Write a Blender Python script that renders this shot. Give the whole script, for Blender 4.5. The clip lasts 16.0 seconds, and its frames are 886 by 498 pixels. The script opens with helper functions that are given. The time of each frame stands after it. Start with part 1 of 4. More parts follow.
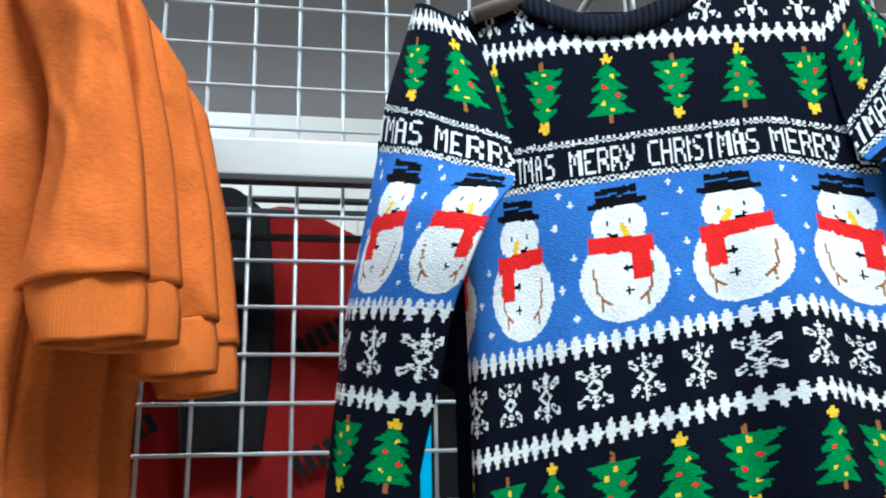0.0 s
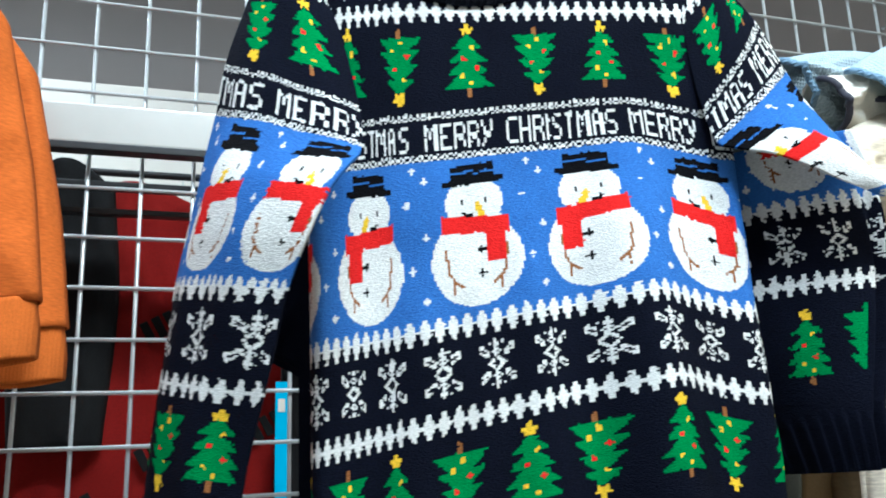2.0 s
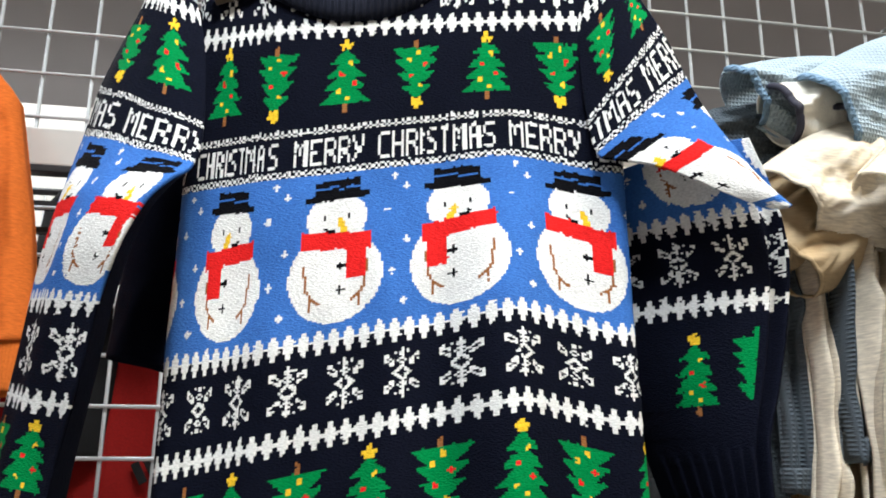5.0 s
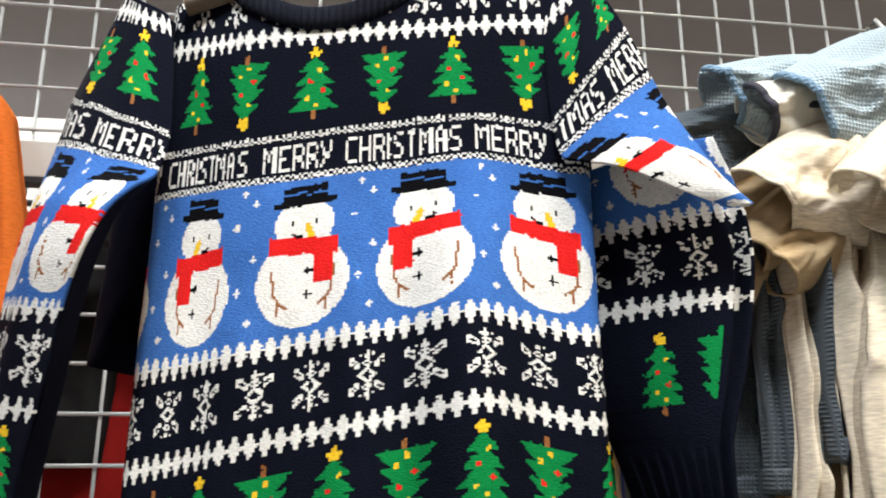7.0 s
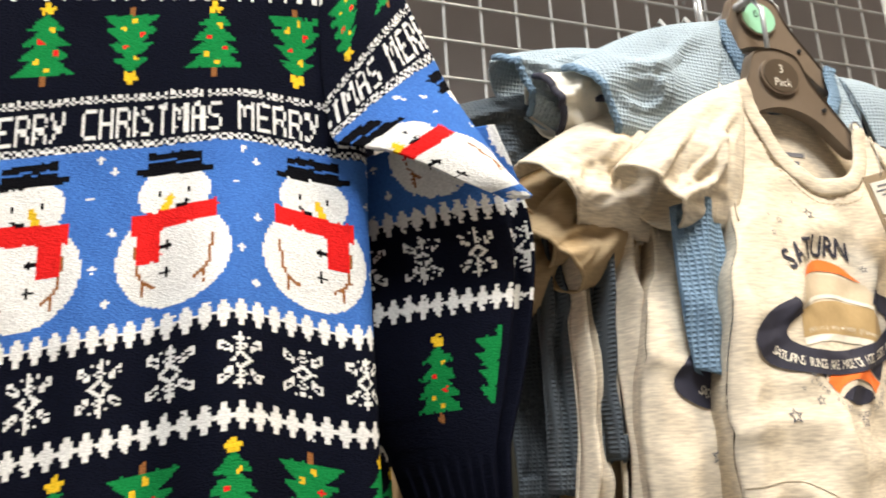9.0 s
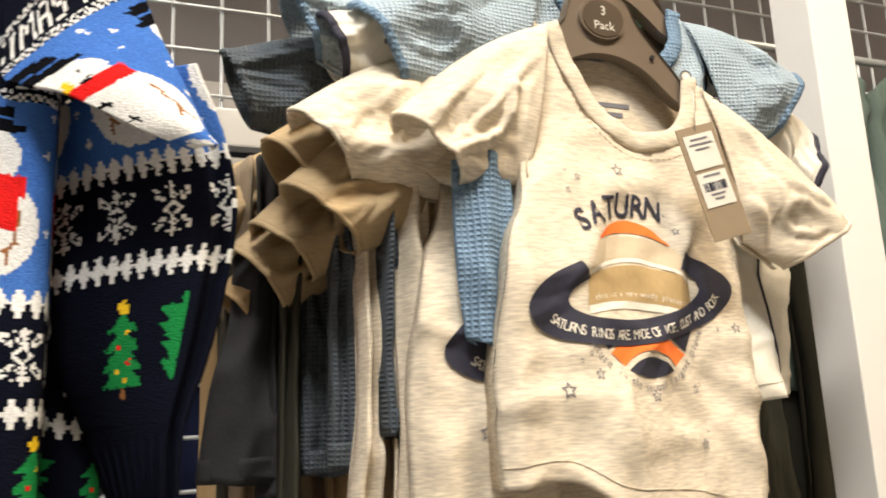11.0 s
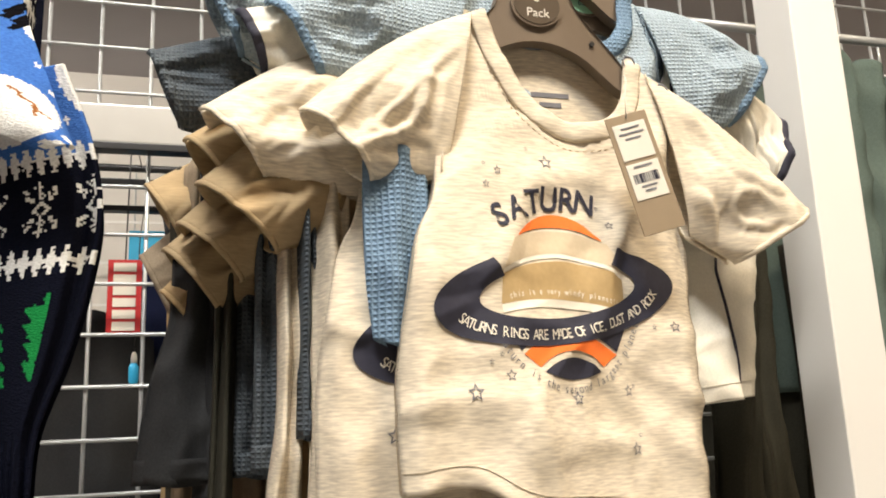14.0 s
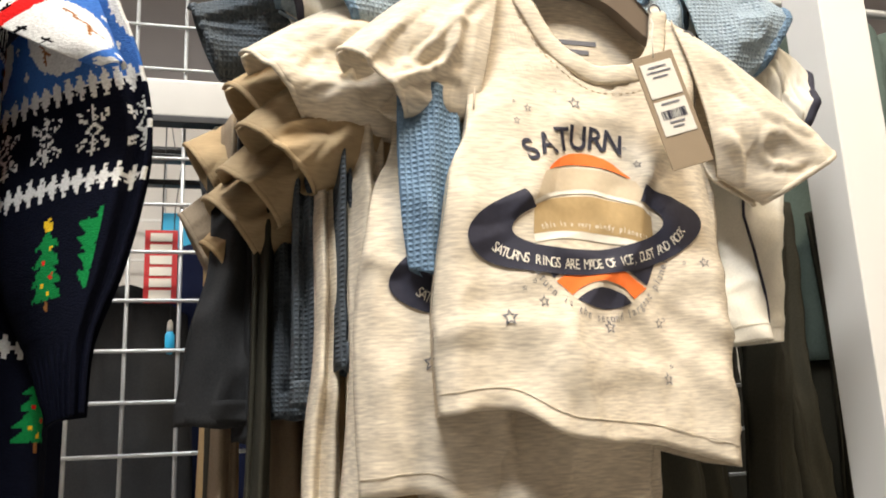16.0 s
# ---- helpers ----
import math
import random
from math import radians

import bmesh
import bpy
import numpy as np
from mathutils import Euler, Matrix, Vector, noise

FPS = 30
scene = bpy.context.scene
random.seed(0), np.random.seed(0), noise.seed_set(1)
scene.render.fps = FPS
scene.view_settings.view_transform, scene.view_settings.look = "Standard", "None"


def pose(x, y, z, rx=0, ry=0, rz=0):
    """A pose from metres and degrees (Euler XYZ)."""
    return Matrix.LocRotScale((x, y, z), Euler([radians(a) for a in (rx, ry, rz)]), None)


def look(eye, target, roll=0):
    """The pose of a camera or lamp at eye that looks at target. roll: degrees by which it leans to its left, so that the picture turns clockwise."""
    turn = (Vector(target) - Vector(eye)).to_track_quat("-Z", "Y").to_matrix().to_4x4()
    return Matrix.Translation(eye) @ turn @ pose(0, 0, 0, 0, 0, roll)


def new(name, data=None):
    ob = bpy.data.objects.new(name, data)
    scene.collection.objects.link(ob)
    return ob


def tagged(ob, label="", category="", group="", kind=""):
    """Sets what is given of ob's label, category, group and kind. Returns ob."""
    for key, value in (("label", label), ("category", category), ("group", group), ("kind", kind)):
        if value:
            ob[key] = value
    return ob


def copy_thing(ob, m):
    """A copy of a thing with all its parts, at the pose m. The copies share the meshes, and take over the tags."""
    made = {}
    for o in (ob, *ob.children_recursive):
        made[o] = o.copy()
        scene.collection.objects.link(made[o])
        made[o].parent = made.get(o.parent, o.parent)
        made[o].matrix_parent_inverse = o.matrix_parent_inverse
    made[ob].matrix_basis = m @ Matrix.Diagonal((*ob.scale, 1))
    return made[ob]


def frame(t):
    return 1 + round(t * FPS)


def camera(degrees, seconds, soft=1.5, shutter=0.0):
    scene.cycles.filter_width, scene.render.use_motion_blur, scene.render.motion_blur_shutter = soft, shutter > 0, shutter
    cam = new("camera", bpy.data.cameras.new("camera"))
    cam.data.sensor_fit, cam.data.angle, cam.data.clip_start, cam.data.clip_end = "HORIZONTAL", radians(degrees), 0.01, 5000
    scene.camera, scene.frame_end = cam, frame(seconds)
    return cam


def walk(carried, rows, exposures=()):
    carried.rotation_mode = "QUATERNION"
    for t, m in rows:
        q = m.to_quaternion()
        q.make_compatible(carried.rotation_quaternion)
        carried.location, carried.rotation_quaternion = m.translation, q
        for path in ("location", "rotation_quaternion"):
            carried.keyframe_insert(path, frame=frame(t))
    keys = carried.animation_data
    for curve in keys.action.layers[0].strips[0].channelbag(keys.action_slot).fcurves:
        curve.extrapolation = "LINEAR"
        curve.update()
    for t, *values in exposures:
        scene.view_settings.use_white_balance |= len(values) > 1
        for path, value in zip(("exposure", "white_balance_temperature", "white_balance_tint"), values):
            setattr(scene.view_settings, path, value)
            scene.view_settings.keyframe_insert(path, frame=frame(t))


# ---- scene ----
cam = camera(56.2, 16.0, soft=1.9, shutter=0.5)
PATH = [
    (0, (0.156, -0.882, 1.394), (0.493, 1.029, 1.879), -1.2),
    (0.5, (0.147, -0.869, 1.394), (0.6, 1.02, 1.868), -1.0),
    (1, (0.139, -0.858, 1.393), (0.709, 1.004, 1.851), -2.1),
    (1.5, (0.151, -0.849, 1.391), (0.802, 0.987, 1.845), -2.6),
    (2, (0.183, -0.852, 1.396), (0.801, 0.996, 1.845), -2.0),
    (2.5, (0.229, -0.852, 1.398), (0.816, 1.003, 1.861), -1.4),
    (3, (0.266, -0.851, 1.398), (0.832, 1.011, 1.86), -1.0),
    (3.5, (0.297, -0.855, 1.395), (0.766, 1.029, 1.875), -0.2),
    (4, (0.319, -0.863, 1.393), (0.717, 1.034, 1.885), 0.3),
    (6.5, (0.352, -0.884, 1.389), (0.636, 1.021, 1.926), -0.2),
    (7, (0.369, -0.884, 1.388), (0.644, 1.024, 1.92), -0.1),
    (7.5, (0.394, -0.882, 1.39), (0.664, 1.031, 1.908), 0.1),
    (8, (0.404, -0.872, 1.391), (0.748, 1.029, 1.91), -0.2),
    (8.5, (0.409, -0.861, 1.394), (0.938, 0.998, 1.909), -1.7),
    (9, (0.407, -0.846, 1.399), (1.101, 0.959, 1.908), -3.1),
    (9.5, (0.413, -0.837, 1.402), (1.216, 0.934, 1.871), -3.8),
    (10, (0.44, -0.836, 1.401), (1.292, 0.924, 1.821), -4.4),
    (10.2, (0.467, -0.84, 1.407), (1.274, 0.948, 1.796), -3.7),
    (12.3, (0.638, -0.858, 1.402), (1.304, 0.979, 1.829), -2.4),
    (12.5, (0.645, -0.86, 1.402), (1.292, 0.983, 1.831), -2.4),
    (13, (0.65, -0.864, 1.404), (1.25, 0.997, 1.822), -2.4),
    (13.5, (0.651, -0.867, 1.405), (1.229, 1.004, 1.814), -2.4),
    (14, (0.653, -0.868, 1.404), (1.214, 1.008, 1.811), -2.4),
    (14.5, (0.655, -0.866, 1.399), (1.203, 1.012, 1.814), -2.4),
    (15, (0.653, -0.867, 1.386), (1.183, 1.014, 1.81), -2.3),
    (15.5, (0.648, -0.867, 1.369), (1.164, 1.014, 1.81), -2.3),
    (16, (0.644, -0.868, 1.353), (1.152, 1.014, 1.799), -2.5),
]
walk(cam, [(t, look(e, g, r)) for t, e, g, r in PATH], exposures=[(0.0, 0.14, 5200, -3), (2.2, 0.12, 5350, -3), (4.2, 0.08, 5850, 4), (7.0, 0.08, 6400, 7), (9.5, 0.0, 6800, 9), (12.5, -0.06, 7300, 10), (16.0, -0.06, 6700, 9)])

# ---- light: shop ceiling panels, dim general light of the hall ----
world = bpy.data.worlds.new("hall_light")
scene.world = world
world.use_nodes = True
world.node_tree.nodes["Background"].inputs[0].default_value = (0.95, 0.97, 1.0, 1)
world.node_tree.nodes["Background"].inputs[1].default_value = 0.6
CEILING = 3.0
PANELS = [(0.35, -1.40, 0.5, 0.5, 53, (0.97, 0.98, 1.0)), (-0.9, -0.9, 0.4, 0.4, 10, (0.95, 0.98, 1.0)),
          (1.20, -1.40, 0.5, 0.4, 40, (1, 0.84, 0.64)), (-0.9, 0.70, 1.2, 0.4, 28, (1, 0.97, 0.95)),
          (-2.8, 1.0, 1.2, 0.4, 30, (0.95, 0.97, 1)), (3.9, 0.6, 0.9, 0.4, 30, (1, 0.93, 0.85))]


# ---- materials ----
def nodes_of(name):
    m = bpy.data.materials.new(name)
    m.use_nodes = True
    nt = m.node_tree
    return m, nt, nt.nodes["Principled BSDF"]


def add(nt, kind, **values):
    n = nt.nodes.new(kind)
    for key, value in values.items():
        n.inputs[key].default_value = value
    return n


def cloth(name, color, vary=0.25, scale=(700, 700, 700), bump=0.25, rough=0.9, blotch=12.0, streak=None, sheen=0.0):
    """Woven or knitted cloth: yarn-sized grain, larger blotches, optional long streaks of a second colour."""
    m, nt, b = nodes_of(name)
    co = add(nt, "ShaderNodeTexCoord")
    mp = add(nt, "ShaderNodeMapping", Scale=scale)
    nt.links.new(co.outputs["Object"], mp.inputs[0])
    fine = add(nt, "ShaderNodeTexNoise", Scale=1.0, Detail=3.0)
    nt.links.new(mp.outputs[0], fine.inputs["Vector"])
    big = add(nt, "ShaderNodeTexNoise", Scale=blotch, Detail=2.0)
    nt.links.new(co.outputs["Object"], big.inputs["Vector"])
    ramp = nt.nodes.new("ShaderNodeValToRGB")
    ramp.color_ramp.elements[0].position, ramp.color_ramp.elements[1].position = 0.3, 0.7
    dark = [c * (1 - vary) for c in color] if streak is None else streak
    ramp.color_ramp.elements[0].color, ramp.color_ramp.elements[1].color = (*dark, 1), (*color, 1)
    nt.links.new(fine.outputs[0], ramp.inputs[0])
    mix = nt.nodes.new("ShaderNodeMixRGB")
    mix.blend_type = "MULTIPLY"
    mix.inputs[0].default_value = 0.35
    soft = nt.nodes.new("ShaderNodeValToRGB")
    soft.color_ramp.elements[0].color, soft.color_ramp.elements[1].color = (0.72, 0.72, 0.72, 1), (1, 1, 1, 1)
    soft.color_ramp.elements[0].position, soft.color_ramp.elements[1].position = 0.35, 0.65
    nt.links.new(big.outputs[0], soft.inputs[0])
    nt.links.new(ramp.outputs[0], mix.inputs[1])
    nt.links.new(soft.outputs[0], mix.inputs[2])
    nt.links.new(mix.outputs[0], b.inputs["Base Color"])
    bp = add(nt, "ShaderNodeBump", Strength=bump, Distance=0.001)
    nt.links.new(fine.outputs[0], bp.inputs["Height"])
    nt.links.new(bp.outputs[0], b.inputs["Normal"])
    b.inputs["Roughness"].default_value = rough
    b.inputs["Sheen Weight"].default_value = sheen
    b.inputs["Specular IOR Level"].default_value = 0.15
    return m


def ribbed(name, color, pitch, both=False, depth=0.6, vary=0.25):
    """Ribbed or waffle knit: raised ridges across x, and across z too for a waffle."""
    m = cloth(name, color, vary=vary)
    nt = m.node_tree
    b = nt.nodes["Principled BSDF"]
    co = add(nt, "ShaderNodeTexCoord")
    sep = nt.nodes.new("ShaderNodeSeparateXYZ")
    nt.links.new(co.outputs["Object"], sep.inputs[0])
    waves = []
    for axis in ("X", "Z") if both else ("X",):
        mul = nt.nodes.new("ShaderNodeMath")
        mul.operation = "MULTIPLY"
        mul.inputs[1].default_value = 2 * math.pi / pitch
        s = nt.nodes.new("ShaderNodeMath")
        s.operation = "SINE"
        nt.links.new(sep.outputs[axis], mul.inputs[0])
        nt.links.new(mul.outputs[0], s.inputs[0])
        waves.append(s)
    top = waves[0]
    if both:
        top = nt.nodes.new("ShaderNodeMath")
        top.operation = "MAXIMUM"
        nt.links.new(waves[0].outputs[0], top.inputs[0])
        nt.links.new(waves[1].outputs[0], top.inputs[1])
    bp = add(nt, "ShaderNodeBump", Strength=depth, Distance=0.0012)
    nt.links.new(top.outputs[0], bp.inputs["Height"])
    nt.links.new(bp.outputs[0], b.inputs["Normal"])
    return m


def knit(name, color):
    """Jersey stitch: little ridges along the rows and columns, with fuzzy yarn grain."""
    m = cloth(name, color, vary=0.3, scale=(560, 560, 1300), bump=0.8, blotch=45.0, sheen=0.0)
    m.node_tree.nodes["Principled BSDF"].inputs["Specular IOR Level"].default_value = 0.04
    return m


def plain(name, color, rough=0.5, metal=0.0, grain=40.0, vary=0.12, bump=0.05):
    m, nt, b = nodes_of(name)
    co = add(nt, "ShaderNodeTexCoord")
    n = add(nt, "ShaderNodeTexNoise", Scale=grain, Detail=4.0)
    nt.links.new(co.outputs["Object"], n.inputs["Vector"])
    ramp = nt.nodes.new("ShaderNodeValToRGB")
    ramp.color_ramp.elements[0].color = (*[c * (1 - vary) for c in color], 1)
    ramp.color_ramp.elements[1].color = (*color, 1)
    nt.links.new(n.outputs[0], ramp.inputs[0])
    nt.links.new(ramp.outputs[0], b.inputs["Base Color"])
    bp = add(nt, "ShaderNodeBump", Strength=bump, Distance=0.002)
    nt.links.new(n.outputs[0], bp.inputs["Height"])
    nt.links.new(bp.outputs[0], b.inputs["Normal"])
    b.inputs["Roughness"].default_value, b.inputs["Metallic"].default_value = rough, metal
    return m


def glow(name, color, strength):
    m, nt, b = nodes_of(name)
    b.inputs["Base Color"].default_value = (*color, 1)
    b.inputs["Emission Color"].default_value = (*color, 1)
    b.inputs["Emission Strength"].default_value = strength
    return m


NAVY, WHITE, BLUE, RED, GREEN, YELLOW, BROWN, BLACK = range(8)
YARN = [knit("navy_yarn", (0.0042, 0.0052, 0.012)), knit("white_yarn", (0.82, 0.82, 0.80)), knit("blue_yarn", (0.055, 0.165, 0.50)),
        knit("red_yarn", (0.72, 0.018, 0.018)), knit("green_yarn", (0.008, 0.22, 0.055)), knit("yellow_yarn", (0.85, 0.55, 0.03)),
        knit("brown_yarn", (0.30, 0.12, 0.04)), knit("black_yarn", (0.004, 0.004, 0.006))]
NAVY_RIB = ribbed("navy_rib", (0.007, 0.009, 0.02), 0.0045, depth=0.9)
STREAK = (110, 110, 800)
OAT = cloth("oat_jersey", (0.81, 0.72, 0.57), scale=STREAK, bump=0.10, streak=(0.53, 0.46, 0.37), blotch=25)
CREAM = cloth("cream_jersey", (0.82, 0.78, 0.68), vary=0.12, bump=0.12)
SAND = cloth("sand_jersey", (0.46, 0.34, 0.20), scale=STREAK, bump=0.15, vary=0.2)
TAN = cloth("tan_jersey", (0.42, 0.29, 0.15), vary=0.2, bump=0.15)
MUSHROOM = cloth("mushroom_jersey", (0.30, 0.235, 0.165), vary=0.2, bump=0.15)
CHARCOAL = cloth("charcoal_jersey", (0.035, 0.036, 0.038), vary=0.3, bump=0.2)
WAFFLE = ribbed("blue_waffle", (0.20, 0.31, 0.44), 0.0034, both=True)
PALE_WAFFLE = ribbed("pale_blue_waffle", (0.42, 0.52, 0.60), 0.0030, both=True)
SLATE_RIB = ribbed("slate_rib", (0.10, 0.12, 0.14), 0.0032, both=True)
INK = plain("dark_print", (0.028, 0.028, 0.05), rough=0.8, grain=300, vary=0.4)
PRINT_ORANGE = plain("orange_print", (0.95, 0.19, 0.03), rough=0.8, grain=300)
PRINT_SAND = plain("sand_print", (0.46, 0.32, 0.15), rough=0.85, grain=300, vary=0.25)
PRINT_BEIGE = plain("beige_print", (0.62, 0.51, 0.36), rough=0.85, grain=300, vary=0.2)
PRINT_CREAM = plain("cream_print", (0.82, 0.77, 0.66), rough=0.85, grain=300)
GREY_PRINT = plain("grey_print", (0.16, 0.16, 0.18), rough=0.8, grain=300)
ORANGE = cloth("orange_fleece", (0.66, 0.155, 0.024), scale=(160, 160, 900), vary=0.3, bump=0.3, blotch=14)
ORANGE_RIB = ribbed("orange_rib", (0.62, 0.150, 0.022), 0.0028, depth=0.18)
HANGER = plain("taupe_plastic", (0.17, 0.13, 0.095), rough=0.32, grain=90)
BADGE = plain("brown_badge", (0.085, 0.062, 0.042), rough=0.3)
MINT = plain("mint_badge", (0.30, 0.62, 0.42), rough=0.4)
CARD = plain("kraft_card", (0.27, 0.20, 0.125), rough=0.6, grain=120)
PAPER = plain("white_paper", (0.70, 0.66, 0.58), rough=0.6)
CHROME = plain("zinc_wire", (0.50, 0.52, 0.53), rough=0.38, metal=0.5, grain=200)
RAIL = plain("brushed_rail", (0.62, 0.61, 0.58), rough=0.28, metal=0.35, grain=30)
DARK_METAL = plain("dark_metal", (0.03, 0.03, 0.032), rough=0.4, metal=0.4)
POST_WHITE = plain("white_lacquer", (0.80, 0.79, 0.76), rough=0.4, grain=15, vary=0.05)
RED_CLOTH = cloth("red_cotton", (0.20, 0.006, 0.005), vary=0.3, bump=0.2)
BLACK_CLOTH = cloth("black_cotton", (0.010, 0.010, 0.011), vary=0.4, bump=0.2)
NAVY_CLOTH = cloth("navy_cotton", (0.008, 0.012, 0.04), vary=0.3, bump=0.2)
SAGE = cloth("sage_cotton", (0.13, 0.175, 0.155), vary=0.25, bump=0.2)
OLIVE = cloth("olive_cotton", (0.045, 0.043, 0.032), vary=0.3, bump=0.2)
CYAN = plain("cyan_card", (0.02, 0.42, 0.72), rough=0.5)
WALL = plain("warm_wall", (0.52, 0.46, 0.40), rough=0.8, grain=3, vary=0.2)
CEIL = plain("ceiling_paint", (0.43, 0.40, 0.40), rough=0.85, grain=2, vary=0.15)
FLOOR = plain("floor_vinyl", (0.42, 0.40, 0.37), rough=0.35, grain=8, vary=0.2)
SHELF_WHITE = plain("shelf_white", (0.75, 0.75, 0.73), rough=0.5)
LAMP = glow("lamp_panel", (1.0, 0.97, 0.92), 6.0)


# ---- geometry helpers ----
def mesh_of(name, verts, faces, mats, index=None, smooth=True):
    me = bpy.data.meshes.new(name)
    me.from_pydata([tuple(map(float, v)) for v in verts], [], faces)
    for m in mats:
        me.materials.append(m)
    if index is not None:
        me.polygons.foreach_set("material_index", index)
    if smooth:
        me.polygons.foreach_set("use_smooth", [True] * len(me.polygons))
    me.update()
    return me


def piece(name, me, parent=None, label=""):
    ob = new(name, me)
    ob.parent = parent
    return tagged(ob, label)


def part(name, bm, material, parent, label=""):
    me = bpy.data.meshes.new(name)
    bm.to_mesh(me)
    bm.free()
    me.materials.append(material)
    return piece(name, me, parent, label)


def thing(name, label, category, group="", kind="", at=(0, 0, 0)):
    ob = new(name)
    ob.empty_display_size = 0.05
    ob.location = at
    return tagged(ob, label, category, group, kind)


def spline(points, n):
    """n+1 places along a smooth curve through the points, evenly by their index."""
    p = np.array(points, float)
    out = []
    for k in range(n + 1):
        s = k / n * (len(p) - 1)
        i = min(int(s), len(p) - 2)
        f = s - i
        a, b = p[i], p[i + 1]
        ta = (p[i + 1] - p[i - 1]) / 2 if i > 0 else b - a
        tb = (p[i + 2] - p[i]) / 2 if i + 2 < len(p) else b - a
        out.append((2 * f**3 - 3 * f**2 + 1) * a + (f**3 - 2 * f**2 + f) * ta + (3 * f**2 - 2 * f**3) * b + (f**3 - f**2) * tb)
    return np.array(out)


def coons(top, bottom, left, right, nu, nv):
    """A patch of (nv+1) x (nu+1) places between four curves."""
    T, B, L, R = spline(top, nu), spline(bottom, nu), spline(left, nv), spline(right, nv)
    u = np.linspace(0, 1, nu + 1)[None, :, None]
    v = np.linspace(0, 1, nv + 1)[:, None, None]
    flat = (1 - u) * (1 - v) * T[0] + u * (1 - v) * T[-1] + (1 - u) * v * B[0] + u * v * B[-1]
    return (1 - v) * T[None] + v * B[None] + (1 - u) * L[:, None] + u * R[:, None] - flat


def grid_mesh(name, P, mats, index=None):
    nv, nu = P.shape[0] - 1, P.shape[1] - 1
    ids = np.arange((nv + 1) * (nu + 1)).reshape(nv + 1, nu + 1)
    faces = np.stack([ids[:-1, :-1], ids[1:, :-1], ids[1:, 1:], ids[:-1, 1:]], -1).reshape(-1, 4).tolist()
    return mesh_of(name, P.reshape(-1, 3), faces, mats, index)


def thick(ob, t=0.0016, offset=-1.0):
    mod = ob.modifiers.new("cloth_thickness", "SOLIDIFY")
    mod.thickness, mod.offset = t, offset
    return ob


def crease(x, z, seed, size=0.06, amount=0.005):
    """Sharp-edged folds: ridges where a slow noise passes through zero."""
    n = noise.noise(Vector((x / size + seed * 5.1, z / size + seed * 2.3, seed * 0.9)))
    return -amount * max(0.0, 1 - abs(n) * 5.0)


def wrinkle(x, z, seed, size=0.05, amount=0.004):
    return amount * noise.noise(Vector((x / size + seed * 7.3, z / size * 0.7 + seed * 3.1, seed * 1.7)))


def drape(name, material, parent, top, bottom, left, right, y, bulge=0.012, folds=0.004, seed=1, nu=36, nv=36, back=True, label="", lean=0.0):
    """A hanging tube of cloth: front patch bulging to the viewer, and the back patch that closes it."""
    P = coons(top, bottom, left, right, nu, nv)
    u = np.linspace(0, 1, nu + 1)
    v = np.linspace(0, 1, nv + 1)
    for side in (1, -1) if back else (1,):
        Q = np.zeros((nv + 1, nu + 1, 3))
        for j in range(nv + 1):
            for i in range(nu + 1):
                x, z = P[j, i]
                round_ = math.sqrt(max(0.0, 1 - (2 * u[i] - 1) ** 2))
                d = bulge * round_
                if side == 1:
                    d += wrinkle(x, z, seed, 0.05, folds) + wrinkle(x, z, seed + 5, 0.018, folds * 0.4) - crease(x, z * 0.6, seed, 0.05, folds * 0.8) * round_
                    d += folds * 0.8 * math.sin(u[i] * 9 + seed + 2.0 * v[j]) * round_
                Q[j, i] = (x, y - side * d + lean * v[j], z)
        if side == -1:
            Q = Q[:, ::-1]
        ob = piece(name if side == 1 else name + "_back", grid_mesh(name, Q, [material]), parent, label)
        thick(ob, 0.0014, 0.0)


def tube(path, radius, n=8, flat=1.0):
    """A bmesh tube along a path; flat squeezes it along y."""
    bm = bmesh.new()
    p = [Vector(q) for q in path]
    rings = []
    for i, c in enumerate(p):
        d = (p[min(i + 1, len(p) - 1)] - p[max(i - 1, 0)]).normalized()
        a = d.cross(Vector((0, 1, 0)))
        a = a.normalized() if a.length > 1e-3 else Vector((1, 0, 0))
        b = d.cross(a).normalized()
        r = radius[i] if isinstance(radius, (list, tuple)) else radius
        rings.append([bm.verts.new(c + r * (math.cos(2 * math.pi * k / n) * a + flat * math.sin(2 * math.pi * k / n) * b)) for k in range(n)])
    for r0, r1 in zip(rings, rings[1:]):
        for k in range(n):
            bm.faces.new((r0[k], r0[(k + 1) % n], r1[(k + 1) % n], r1[k])).smooth = True
    bm.faces.new(rings[0][::-1])
    bm.faces.new(rings[-1])
    return bm


def block(lo, hi, bevel=0.0):
    bm = bmesh.new()
    bmesh.ops.create_cube(bm, size=1)
    for v in bm.verts:
        v.co = Vector([lo[i] + (v.co[i] + 0.5) * (hi[i] - lo[i]) for i in range(3)])
    if bevel:
        bmesh.ops.bevel(bm, geom=bm.edges[:], offset=bevel, segments=2, affect="EDGES", profile=0.6)
    return bm


